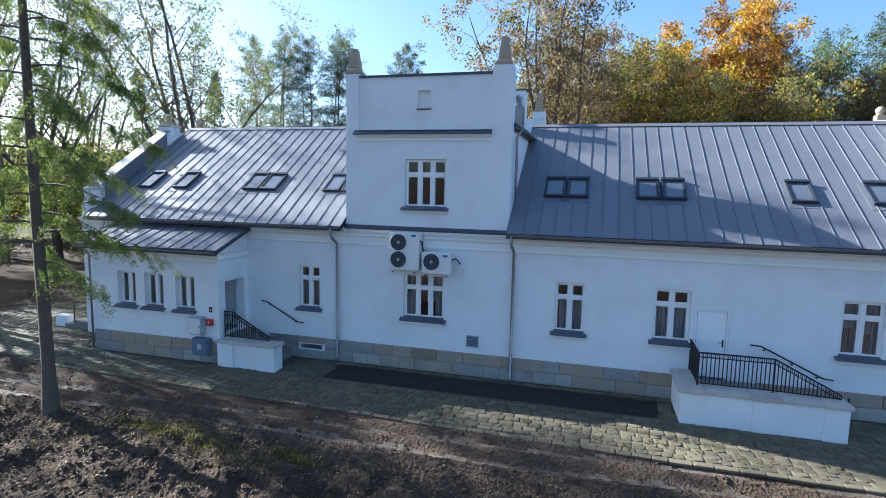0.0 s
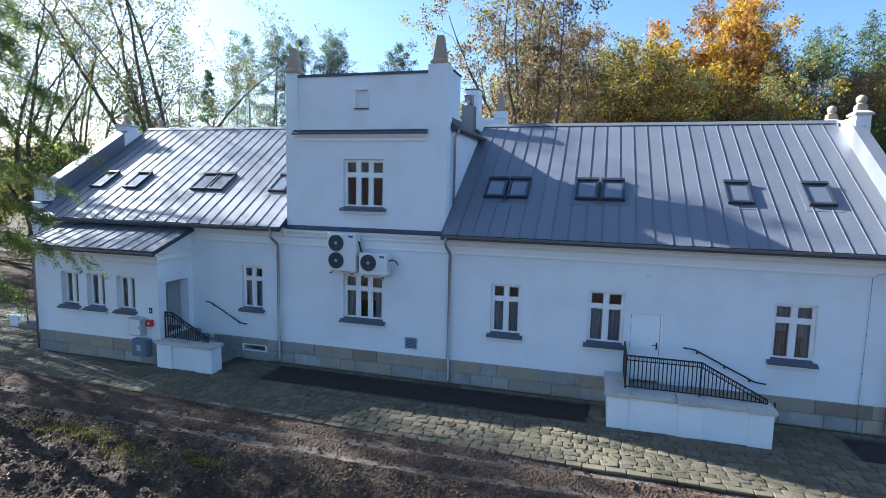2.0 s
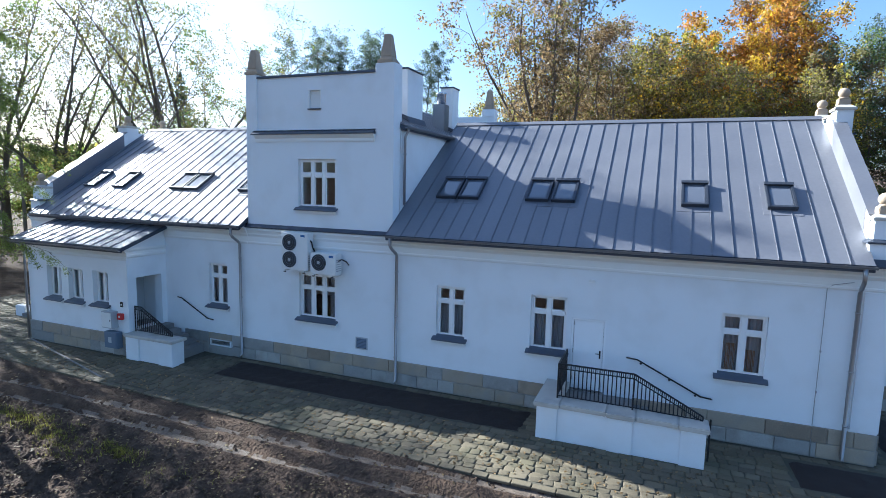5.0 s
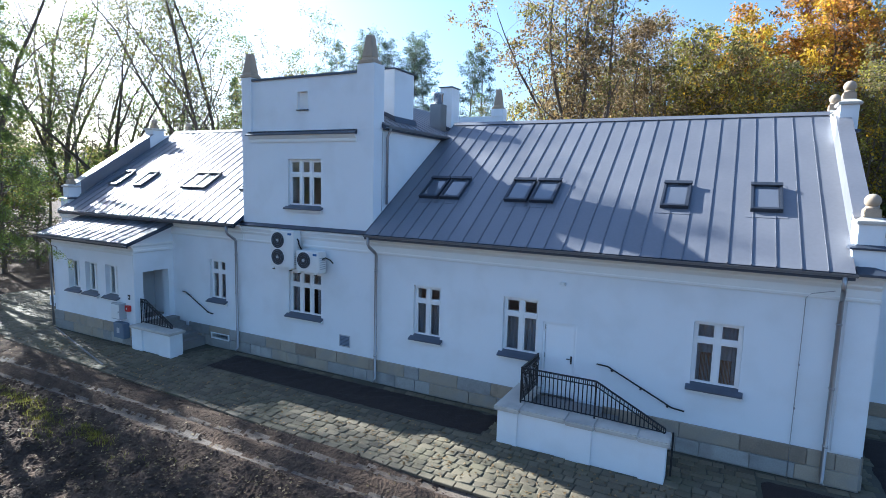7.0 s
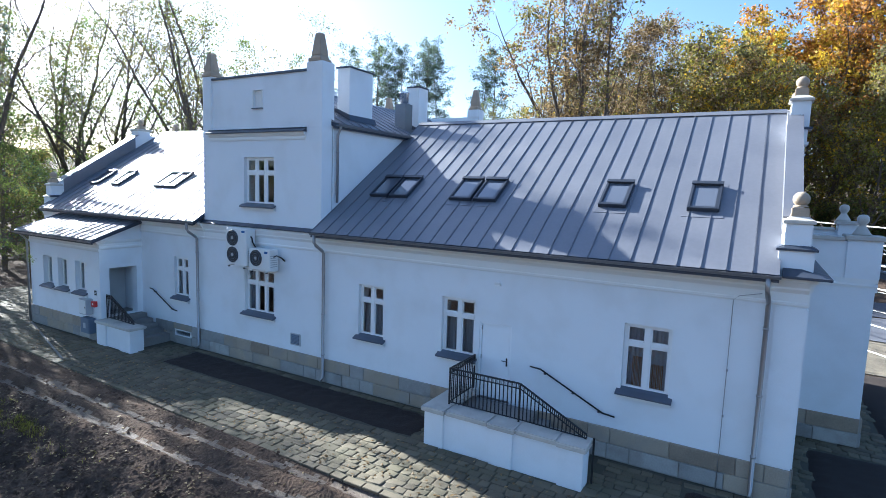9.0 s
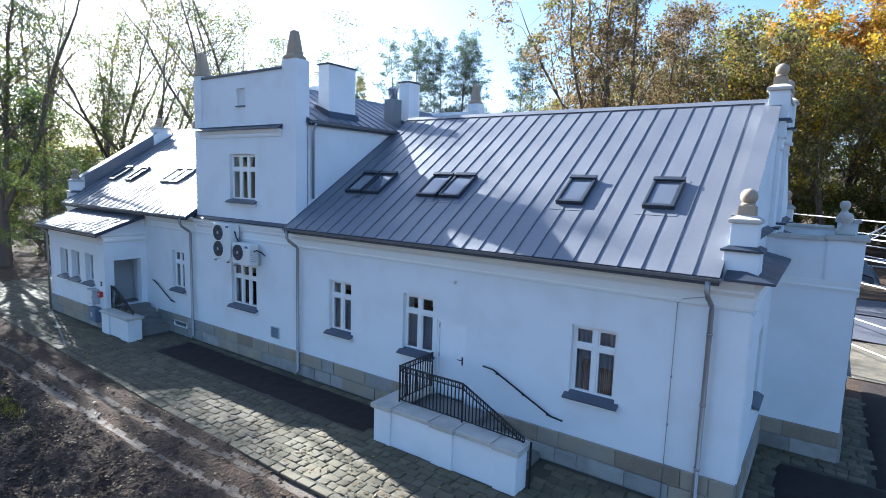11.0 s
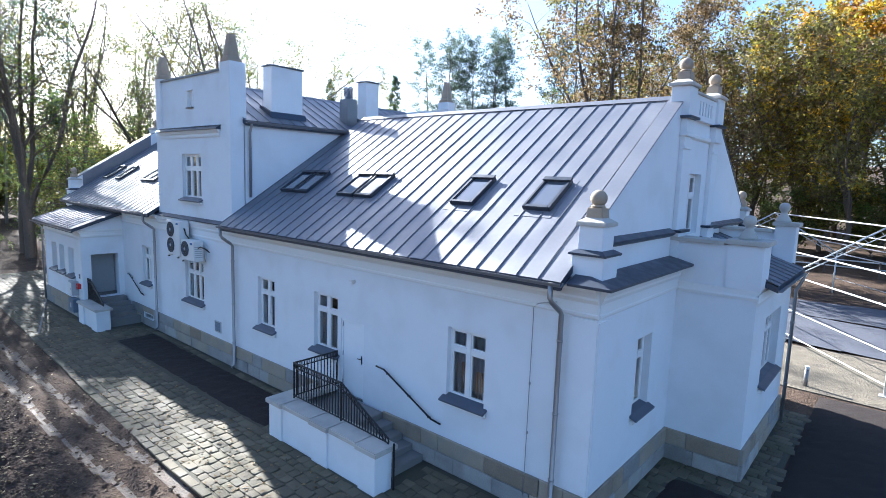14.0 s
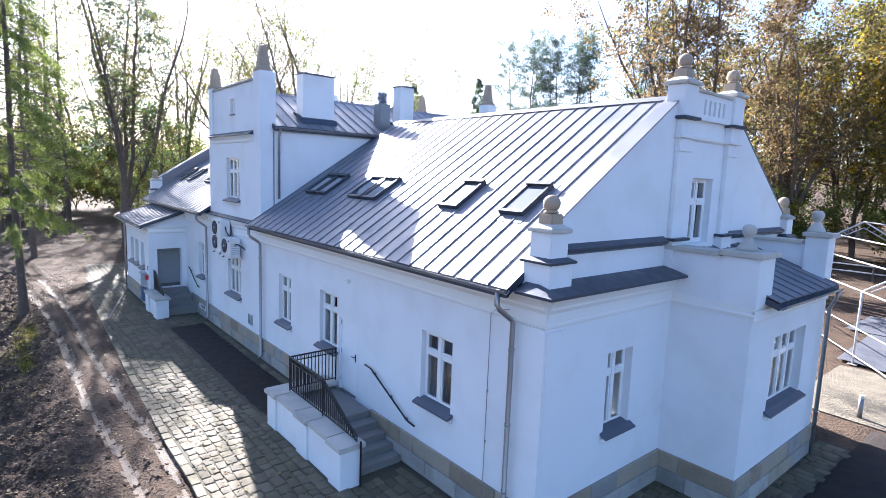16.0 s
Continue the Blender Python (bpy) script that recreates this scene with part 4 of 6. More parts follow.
# chimneys
def chimney(x0, x1, y0, y1, top, name="chimney"):
    bm = bmesh.new()
    box(bm, x0, x1, y0, y1, 7.9, top, 0.012)
    ch = part(name, bm, PLASTER, house, "white rendered chimney with dark sheet cap")
    part("chimney_cap", boxes((x0 - 0.05, x1 + 0.05, y0 - 0.05, y1 + 0.05, top, top + 0.045), bevel=0.01), ROOFTRIM, ch)
    s = 1.44 / 2.92
    bm = bmesh.new()
    prism(bm, [(x0 - 0.12, 9.52 - s * (x0 - CX - 0.12) + 0.02), (x1 + 0.12, 9.52 - s * (x1 - CX + 0.12) + 0.02), (x1 + 0.05, 9.52 - s * (x1 - CX) + 0.16), (x0 - 0.05, 9.52 - s * (x0 - CX) + 0.16)], "y", y0 - 0.08, y1 + 0.08)
    part("chimney_flashing", bm, ROOFTRIM, ch)


chimney(-3.22, -2.70, 1.70, 2.95, 10.03)
chimney(-3.25, -2.72, 5.95, 6.62, 10.12)
bm = bmesh.new()
box(bm, -3.16, -2.68, 4.97, 5.45, 7.9, 9.36, 0.01)
flue = part("flue_base", bm, GUTTER, house, "grey clad flue with a bright metal pipe")
bm = bmesh.new()
turned(bm, [(0.18, 9.36), (0.18, 9.74), (0.205, 9.75), (0.205, 9.80), (0.14, 9.82)], -2.92, 5.21, 20)
part("flue_pipe", bm, CHROME, flue, "bright stainless flue pipe")
bm = bmesh.new()
turned(bm, [(0.16, 9.3), (0.16, 9.82), (0.21, 9.84), (0.21, 9.92), (0.05, 10.0)], CX - 0.4, 1.7, 16)
part("roof_ventilator", bm, ZINC, house)
bm = bmesh.new()
box(bm, -6.6, -6.0, 4.2, 4.9, 8.4, 9.95, 0.012)
part("chimney", bm, PLASTER, house)

# ---- stairs and railings ----
stair = thing("entrance_stair", (4.6, -0.8, 0), "outdoor entrance stair with white rendered parapet and stone caps", "stair")


def lpart(name, bm, mat, parent, label="", root=None):
    """A part modelled in world metres, put under a thing that stands elsewhere."""
    r = root or parent
    bmesh.ops.translate(bm, verts=bm.verts, vec=-r.location)
    return part(name, bm, mat, parent, label)


lpart("landing", boxes((2.78, 4.95, -1.33, -0.064, -0.05, 0.735), bevel=0.012), STEP, stair)
for i in range(4):
    z = 0.735 - 0.147 * (i + 1)
    lpart("step", boxes((4.952 + 0.33 * i, 4.98 + 0.33 * (i + 1), -1.33, -0.064, -0.05, z), bevel=0.012), STEP, stair)
lpart("parapet_wall", boxes((2.76, 6.54, -1.76, -1.34, -0.05, 0.83)), PLASTER, stair)
for a, b in ((2.70, 3.22), (4.43, 5.00), (6.04, 6.58)):
    lpart("parapet_pier", boxes((a, b, -1.81, -1.335, -0.05, 0.832), bevel=0.01), PLASTER, stair)
lpart("side_wall", boxes((2.70, 2.775, -1.333, -0.064, -0.05, 0.83)), PLASTER, stair)
for a, b, c, d in ((2.62, 3.27, -1.87, -0.07), (3.272, 4.38, -1.82, -1.22), (4.382, 5.05, -1.87, -1.22), (5.052, 5.99, -1.82, -1.22), (5.992, 6.65, -1.87, -1.22)):
    lpart("stone_cap", boxes((a, b, c, d, 0.832, 0.95), bevel=0.022), CAPSTONE, stair, "worn pale stone cap")


def railing(name, at, runs, label, posts=()):
    """An iron railing. runs: lines of (start, end, bottom start, bottom end) with balusters between the two top rails and the bottom rail."""
    r = thing(name, at, label, "railing")
    for p, q, pb, qb in runs:
        p, q, pb, qb = Vector(p), Vector(q), Vector(pb), Vector(qb)
        lpart("top_rail", tube(bmesh.new(), [p, q], 0.022, 6), IRON, r)
        lpart("second_rail", tube(bmesh.new(), [p - Vector((0, 0, 0.12)), q - Vector((0, 0, 0.12))], 0.015, 6), IRON, r)
        lpart("bottom_rail", tube(bmesh.new(), [pb, qb], 0.016, 6), IRON, r)
        n = max(int((q - p).length / 0.10), 2)
        for i in range(n + 1):
            f = i / n
            a, b = pb.lerp(qb, f), p.lerp(q, f)
            lpart("baluster", tube(bmesh.new(), [a, b - Vector((0, 0, 0.01))], 0.015, 5), IRON, r)
        for i in range(n):
            f = (i + 0.5) / n
            b = p.lerp(q, f)
            lpart("rail_spacer", tube(bmesh.new(), [b - Vector((0, 0, 0.12)), b], 0.008, 4), IRON, r)
    for a, b in posts:
        lpart("post", tube(bmesh.new(), [a, b], 0.024, 6), IRON, r)
    return r


railing("stair_railing", (4.6, -1.4, 0.95), [
    ((3.14, -1.38, 1.85), (4.96, -1.38, 1.85), (3.14, -1.38, 1.01), (4.96, -1.38, 1.01)),
    ((4.96, -1.38, 1.85), (6.52, -1.38, 1.06), (4.96, -1.38, 1.01), (6.52, -1.38, 0.975)),
    ((3.14, -1.38, 1.85), (3.14, -0.06, 1.85), (3.14, -1.38, 1.01), (3.14, -0.06, 1.01))],
    "black wrought iron railing with slim balusters on the stair parapet",
    [((3.14, -1.38, 0.95), (3.14, -1.38, 1.87)), ((4.96, -1.38, 0.95), (4.96, -1.38, 1.86)), ((3.14, -0.06, 0.95), (3.14, -0.06, 1.87)), ((6.68, -1.38, 0.0), (6.68, -1.38, 1.02))])

pstair = thing("porch_stair", (-10.6, -0.8, 0), "stone steps beside a low white rendered wall", "stair")
for i in range(5):
    z = 0.89 - 0.15 * i
    lpart("step", boxes((-11.78 + 0.36 * i + (0.002 if i else 0), -11.76 + 0.36 * (i + 1), -1.33, -0.064, -0.05, z), bevel=0.012), STEP, pstair)
lpart("parapet_wall", boxes((-11.66, -9.62, -1.78, -1.34, -0.05, 0.78)), PLASTER, pstair)
for a, b in ((-11.72, -11.12), (-10.2, -9.56)):
    lpart("parapet_pier", boxes((a, b, -1.84, -1.335, -0.05, 0.782), bevel=0.01), PLASTER, pstair)
lpart("stone_cap", boxes((-11.77, -9.50, -1.90, -1.24, 0.782, 0.88), bevel=0.022), CAPSTONE, pstair, "worn pale stone cap")
railing("porch_railing", (-10.8, -1.45, 0.88), [
    ((-11.68, -1.45, 1.78), (-11.38, -1.45, 1.78), (-11.68, -1.45, 0.93), (-11.38, -1.45, 0.93)),
    ((-11.38, -1.45, 1.78), (-9.95, -1.45, 1.02), (-11.38, -1.45, 0.93), (-9.95, -1.45, 0.91))],
    "black wrought iron railing on the porch wall", [((-11.68, -1.45, 0.88), (-11.68, -1.45, 1.80))])


def handrail(at, pts, brackets, label):
    r = thing("wall_handrail", at, label, "handrail")
    lpart("rail", tube(bmesh.new(), pts, 0.021, 8), IRON, r)
    for b in brackets:
        bm = bmesh.new()
        tube(bm, [b, (b[0], b[1] + 0.01, b[2] - 0.07), (b[0], -0.005, b[2] - 0.08)], 0.010, 6)
        tube(bm, [(b[0], -0.012, b[2] - 0.08), (b[0], 0.0, b[2] - 0.08)], 0.03, 8)
        lpart("bracket", bm, IRON, r)


handrail((5.7, 0.0, 1.5), [(4.69, -0.09, 1.85), (4.97, -0.09, 1.83), (6.53, -0.09, 1.08), (6.81, -0.09, 1.05)], [(5.06, -0.09, 1.79), (5.78, -0.09, 1.45), (6.42, -0.09, 1.14)], "black iron handrail fixed to the wall beside the stair")
handrail((-10.1, 0.0, 1.6), [(-11.15, -0.09, 1.92), (-10.95, -0.09, 1.90), (-9.72, -0.09, 1.26), (-9.47, -0.09, 1.24)], [(-10.86, -0.09, 1.86), (-9.82, -0.09, 1.32)], "black iron handrail fixed to the wall beside the porch steps")


# ---- units on the wall ----
def air_unit(x0, x1, z0, z1, fans, label):
    u = thing("air_conditioner", ((x0 + x1) / 2, 0, z0), label, "air conditioner", "outdoor air units")
    bm = bmesh.new()
    box(bm, x0, x1, -0.47, -0.12, z0, z1, 0.018)
    lpart("casing", bm, ACW, u)
    cx = x0 + 0.33
    for cz in fans:
        bm = bmesh.new()
        tube(bm, [(cx, -0.492, cz), (cx, -0.468, cz)], 0.265, 28)
        fan = lpart("fan_grille", bm, ACD, u, "round dark fan grille", root=u)
        for r in (0.08, 0.15, 0.215, 0.26):
            bm = bmesh.new()
            ring = [(cx + r * math.cos(2 * math.pi * k / 24), -0.498, cz + r * math.sin(2 * math.pi * k / 24)) for k in range(25)]
            tube(bm, ring, 0.005, 4, cap=False)
            lpart("grille_ring", bm, BLUEGREY, fan, root=u)
        bm = bmesh.new()
        tube(bm, [(cx, -0.503, cz), (cx, -0.492, cz)], 0.05, 16)
        lpart("fan_hub", bm, GREYBOX, fan, root=u)
    lpart("badge", boxes((x1 - 0.26, x1 - 0.10, -0.474, -0.470, z1 - 0.13, z1 - 0.06)), BLUE, u)
    for x in (x0 + 0.14, x1 - 0.14):
        bm = bmesh.new()
        box(bm, x - 0.02, x + 0.02, -0.50, 0.0, z0 - 0.05, z0 - 0.005)
        box(bm, x - 0.02, x + 0.02, -0.03, 0.0, z0 - 0.05, z0 + 0.35)
        lpart("bracket", bm, ACW, u)
        lpart("rubber_foot", boxes((x - 0.03, x + 0.03, -0.50, -0.44, z0 - 0.085, z0 - 0.05)), IRON, u)
    bm = bmesh.new()
    for k in range(6):
        box(bm, x1, x1 + 0.006, -0.44, -0.16, z0 + 0.12 + k * 0.07, z0 + 0.145 + k * 0.07)
    lpart("side_louvre", bm, GREYBOX, u)


air_unit(-6.14, -5.12, 3.42, 4.64, (3.76, 4.32), "white outdoor air conditioner with two dark fans on the wall")
air_unit(-5.02, -4.06, 3.36, 4.04, (3.74,), "smaller white outdoor air conditioner with one dark fan")
hose = thing("cable_hose", (-5.0, 0, 3.6), "black insulated cable hose hanging down the wall", "cable")
lpart("hose", tube(bmesh.new(), [(-5.14, -0.30, 4.4), (-5.07, -0.30, 4.34), (-5.06, -0.28, 4.2), (-5.06, -0.2, 4.08), (-5.06, -0.05, 3.9)], 0.024, 8), IRON, hose)
lpart("hose", tube(bmesh.new(), [(-4.07, -0.30, 3.80), (-3.96, -0.28, 3.86), (-3.88, -0.14, 3.78), (-3.86, -0.02, 3.66)], 0.02, 8), IRON, hose)

vent = thing("wall_vent", (-3.35, 0, 1.04), "grey louvred ventilation grille in the white wall", "vent")
bm = bmesh.new()
a, b, c, d = VENT
for e, f, g, h in ((a, a + 0.03, c, d), (b - 0.03, b, c, d), (a + 0.03, b - 0.03, c, c + 0.03), (a + 0.03, b - 0.03, d - 0.03, d)):
    box(bm, e, f, -0.025, 0.0, g, h)
lpart("frame", bm, GREYBOX, vent)
lpart("backing", boxes((a + 0.03, b - 0.03, -0.006, 0.0, c + 0.03, d - 0.03)), ACD, vent)
for k in range(7):
    z = c + 0.05 + k * 0.046
    bm = bmesh.new()
    prism(bm, [(-0.022, z), (-0.008, z + 0.026), (-0.008, z + 0.032), (-0.022, z + 0.006)], "x", a + 0.03, b - 0.03)
    lpart("slat", bm, BLUEGREY, vent)

lamp = thing("wall_lamp", (3.70, 0, 3.8), "small white wall lamp above the entrance door, unlit", "lamp")
lpart("casing", boxes((3.62, 3.78, -0.09, 0.0, 3.78, 3.85), bevel=0.012), ACW, lamp)
lpart("diffuser", boxes((3.63, 3.77, -0.085, -0.01, 3.765, 3.779)), FRAMEW, lamp)

meter = thing("meter_cabinet", (-12.50, PORCH_Y, 0.95), "pale grey meter cabinet on the porch wall", "cabinet")
lpart("casing", boxes((-12.82, -12.30, PORCH_Y - 0.26, PORCH_Y, 0.98, 1.58), bevel=0.012), GREYBOX, meter)
lpart("door", boxes((-12.79, -12.33, PORCH_Y - 0.275, PORCH_Y - 0.262, 1.02, 1.54), bevel=0.004), ACW, meter)
lpart("lock", boxes((-12.38, -12.35, PORCH_Y - 0.285, PORCH_Y - 0.276, 1.25, 1.31)), IRON, meter)
gas = thing("service_cabinet", (-12.15, PORCH_Y, 0.3), "blue grey service cabinet above the paving", "cabinet")
lpart("casing", boxes((-12.66, -12.04, PORCH_Y - 0.30, PORCH_Y - 0.066, 0.30, 0.88), bevel=0.012), BLUEGREY, gas)
lpart("door", boxes((-12.62, -12.08, PORCH_Y - 0.315, PORCH_Y - 0.302, 0.34, 0.84), bevel=0.004), BLUEGREY, gas)
lpart("door_sign", boxes((-12.44, -12.28, PORCH_Y - 0.320, PORCH_Y - 0.316, 0.50, 0.70)), GREYBOX, gas)
hyd = thing("alarm_box", (-11.90, PORCH_Y, 1.38), "small red alarm box with a white mark", "alarm box")
lpart("casing", boxes((-12.22, -12.00, PORCH_Y - 0.12, PORCH_Y, 1.30, 1.52), bevel=0.008), RED, hyd)
lpart("mark", boxes((-12.14, -12.08, PORCH_Y - 0.124, PORCH_Y - 0.121, 1.38, 1.45)), ACW, hyd)
plate = thing("wall_plate", (-11.9, PORCH_Y, 1.75), "small dark plate with a plain pale bar", "sign")
lpart("plate", boxes((-12.16, -12.04, PORCH_Y - 0.02, PORCH_Y, 1.74, 1.92)), IRON, plate)
lpart("bar", boxes((-12.13, -12.07, PORCH_Y - 0.024, PORCH_Y - 0.021, 1.80, 1.86)), ACW, plate)

# low side steps behind the porch with a short rail
steps = thing("side_steps", (-20.6, 0.75, 0), "low grey steps with a white rendered cheek wall", "steps")
lpart("cheek_wall", boxes((-21.35, -20.75, 0.30, 0.62, -0.03, 0.46), bevel=0.02), PLASTER, steps)
lpart("step", boxes((-20.74, -20.20, 0.20, 1.90, -0.03, 0.17), bevel=0.01), STEP, steps)
lpart("step", boxes((-20.20, -19.32, 0.20, 1.90, -0.03, 0.34), bevel=0.01), STEP, steps)
side_rail = thing("side_railing", (-20.5, 0.35, 0.3), "short black iron rail beside the steps", "railing")
for x, z in ((-20.35, 0.0), (-19.40, 0.34)):
    lpart("post", tube(bmesh.new(), [(x, 0.32, z), (x, 0.32, z + 1.0)], 0.022, 6), IRON, side_rail)
lpart("top_rail", tube(bmesh.new(), [(-20.45, 0.32, 1.0), (-19.34, 0.32, 1.34)], 0.022, 6), IRON, side_rail)

# ---- paving, beds and litter ----
BED_A = (-7.95, 2.28, -1.71, -0.34)
BED_B = (8.45, 26.0, -1.78, -0.45)
FRONT_EDGE = [(-26.0, -2.6), (-17.2, -3.4), (-10.9, -3.62), (-6.0, -3.78), (-3.7, -3.90), (2.0, -4.02), (14.0, -4.10)]


def edge_y(x):
    for (a, b), (c, d) in zip(FRONT_EDGE, FRONT_EDGE[1:]):
        if a <= x <= c:
            return b + (d - b) * (x - a) / (c - a)
    return -3.9


def paved(x, y):
    """Whether a stone of the paving lies at x, y."""
    if y < edge_y(x) + 0.05 or x < -26 or x > 14:
        return False
    for b in (BED_A, BED_B):
        if b[0] - 0.08 < x < b[1] + 0.08 and b[2] - 0.06 < y < b[3] + 0.06:
            return False
    if x > 10.3:
        return (y < -1.8) or (x < 10.75 and -0.5 < y < 4.1) or (3.40 < y < 4.1 and x < 12.55) or (11.95 < x < 12.6 and 4.0 <= y < 9.6)
    if y > -0.07 and x > -16.8:
        return False
    if y > 4.0:
        return False
    if -17.08 < x < -11.76 and y > -1.70:
        return False
    if (-11.80 < x < -9.54 and y > -1.88) or (2.68 < x < 6.66 and y > -1.85):
        return False
    return True


pavement = tagged(new("pavement"), "old granite sett paving with sandy joints", "paving", kind="structure")
bm = bmesh.new()
xs = np.arange(-26.0, 14.01, 0.5)
low = [bm.verts.new((x, edge_y(x) + 0.02, -0.022)) for x in xs]
high = [bm.verts.new((x, 4.0, -0.022)) for x in xs]
for i in range(len(xs) - 1):
    bm.faces.new((low[i], low[i + 1], high[i + 1], high[i]))
part("joint_bed", bm, JOINT, pavement)
bm = bmesh.new()
for x0, x1, y0, y1 in ((11.9, 12.6, 4.0, 9.6),):
    v = [bm.verts.new(p) for p in ((x0, y0, -0.022), (x1, y0, -0.022), (x1, y1, -0.022), (x0, y1, -0.022))]
    bm.faces.new(v)
part("joint_bed", bm, JOINT, pavement)


def sett_shape(rng):
    """Corner offsets of one worn stone of unit size."""
    j = [(rng.uniform(-0.07, 0.06), rng.uniform(-0.07, 0.06)) for _ in range(4)]
    return [(sx * 0.482 + a, sy * 0.474 + b) for (sx, sy), (a, b) in zip(((-1, -1), (1, -1), (1, 1), (-1, 1)), j)]


rng = random.Random(5)
SHAPES = [sett_shape(rng) for _ in range(14)]


def sett_faces(shape, base, lx, ly, cx, cy, z, tilt, turn):
    """Vertices and faces of one stone: a worn top, a sloped shoulder and sides."""
    vs, c, s = [], math.cos(turn), math.sin(turn)
    for inset, dz in ((1.0, -0.06), (0.99, -0.016), (0.94, -0.004), (0.80, 0.0)):
        for u, v in shape:
            px, py = u * lx * inset, v * ly * inset
            vs.append((cx + px * c - py * s, cy + px * s + py * c, z + dz + tilt[0] * px + tilt[1] * py))
    fs = []
    for r in (0, 4, 8):
        for k in range(4):
            fs.append((base + r + k, base + r + (k + 1) % 4, base + r + 4 + (k + 1) % 4, base + r + 4 + k))
    fs.append((base + 12, base + 13, base + 14, base + 15))
    return vs, fs


sett_meshes = []
for sh in SHAPES:
    v, f = sett_faces(sh, 0, 1.0, 1.0, 0, 0, 0, (0, 0), 0)
    me = bpy.data.meshes.new("sett")
    me.from_pydata(v, [], f)
    me.shade_smooth()
    me.materials.append(SETT)
    sett_meshes.append(me)
jv, jf = [], []
rng = random.Random(9)
count = 0
y = -4.9
row = 0
while y < 9.3:
    h = rng.choice((0.21, 0.24, 0.27))
    cx = 0.0
    x = -26.0 + rng.uniform(0, 0.3)
    while x < 14.0:
        l = rng.uniform(0.22, 0.42)
        cx, cy = x + l / 2, y + h / 2 + 0.05 * math.sin(cx * 0.7 if row else 0) + rng.uniform(-0.015, 0.015)
        x += l
        if not paved(cx, cy):
            continue
        z, tilt, turn, k = rng.uniform(-0.007, 0.007), (rng.uniform(-0.02, 0.02), rng.uniform(-0.02, 0.02)), rng.uniform(-0.09, 0.09), rng.randrange(len(SHAPES))
        if -2.6 < cx < 2.6 and cy < -1.9 and count < 300:
            m = Matrix.Translation((cx, cy, z)) @ Euler((tilt[1], -tilt[0], turn)).to_matrix().to_4x4() @ Matrix.Diagonal((l, h, 1, 1))
            piece("sett", sett_meshes[k], pavement, m)
            count += 1
        else:
            v, f = sett_faces(SHAPES[k], len(jv), l, h, cx, cy, z, tilt, turn)
            jv += v
            jf += f
    y += h
    row += 1
me = bpy.data.meshes.new("setts")
me.from_pydata(jv, [], jf)
me.shade_smooth()
me.materials.append(SETTJ)
ob = new("setts", me)
ob.parent = pavement
tagged(ob, kind="stuff")

# edging row along the road
edging = tagged(new("edging"), "row of pale flat edging stones along the paving", "kerb", kind="structure")
rng = random.Random(17)
x, shared = -17.0, []
for w in (0.36, 0.44, 0.52):
    bm = bmesh.new()
    box(bm, -w / 2 + 0.01, w / 2 - 0.01, -0.095, 0.095, -0.06, 0.012)
    bmesh.ops.bevel(bm, geom=list(bm.edges), offset=0.012, segments=1, affect='EDGES')
    shared.append((w, mesh_of("edging_stone", bm, SETT)))
while x < 13.6:
    w, me = rng.choice(shared)
    c = x + w / 2
    slope = math.atan2(edge_y(c + 0.2) - edge_y(c - 0.2), 0.4)
    piece("edging_stone", me, edging, Matrix.Translation((c, edge_y(c) - 0.06 + rng.uniform(-0.012, 0.012), rng.uniform(-0.006, 0.006))) @ Euler((rng.uniform(-0.03, 0.03), rng.uniform(-0.02, 0.02), slope + rng.uniform(-0.04, 0.04))).to_matrix().to_4x4())
    x += w

# thin strip of stones added along the line where shading on the setts changes
kerb = tagged(new("kerb"), "thin stone strip marking a shade edge across the paving", "kerb", kind="structure")
n = 9
for i in range(n):
    p, q = Vector((-17.0, -1.72, 0)).lerp(Vector((-10.80, -3.45, 0)), i / n), Vector((-17.0, -1.72, 0)).lerp(Vector((-10.80, -3.45, 0)), (i + 1) / n)
    d = (q - p)
    bm = bmesh.new()
    box(bm, 0.008, d.length - 0.008, -0.035, 0.035, -0.05, 0.016, 0.01)
    o = part("kerb_stone", bm, STEP, kerb)
    o.matrix_basis = Matrix.Translation(p) @ Matrix.Rotation(math.atan2(d.y, d.x), 4, 'Z')


def soil_bed(name, x0, x1, y0, y1, seed, step=0.09):
    """A raked planting bed with a lumpy surface and crumbling edges."""
    nx, ny = max(int((x1 - x0) / step), 2), max(int((y1 - y0) / step), 2)
    vs, fs = [], []
    for j in range(ny + 1):
        for i in range(nx + 1):
            x, y = x0 + (x1 - x0) * i / nx, y0 + (y1 - y0) * j / ny
            rim = min(x - x0, x1 - x, y - y0, y1 - y)
            z = -0.03 + 0.055 * min(rim / 0.2, 1) + 0.035 * noise.fractal(Vector((x * 3, y * 3, seed)), 0.8, 2.2, 3) * min(rim / 0.1, 1)
            vs.append((x + 0.03 * noise.noise(Vector((x * 2, y * 2, 7))) * (rim < 0.01), y + 0.03 * noise.noise(Vector((x * 2, y * 2, 9))) * (rim < 0.01), z))
    for j in range(ny):
        for i in range(nx):
            a = j * (nx + 1) + i
            fs.append((a, a + 1, a + nx + 2, a + nx + 1))
    me = bpy.data.meshes.new(name)
    me.from_pydata(vs, [], fs)
    me.materials.append(BED)
    me.shade_smooth()
    return tagged(new(name, me), "freshly raked dark soil bed along the house wall", "planting bed", kind="structure")


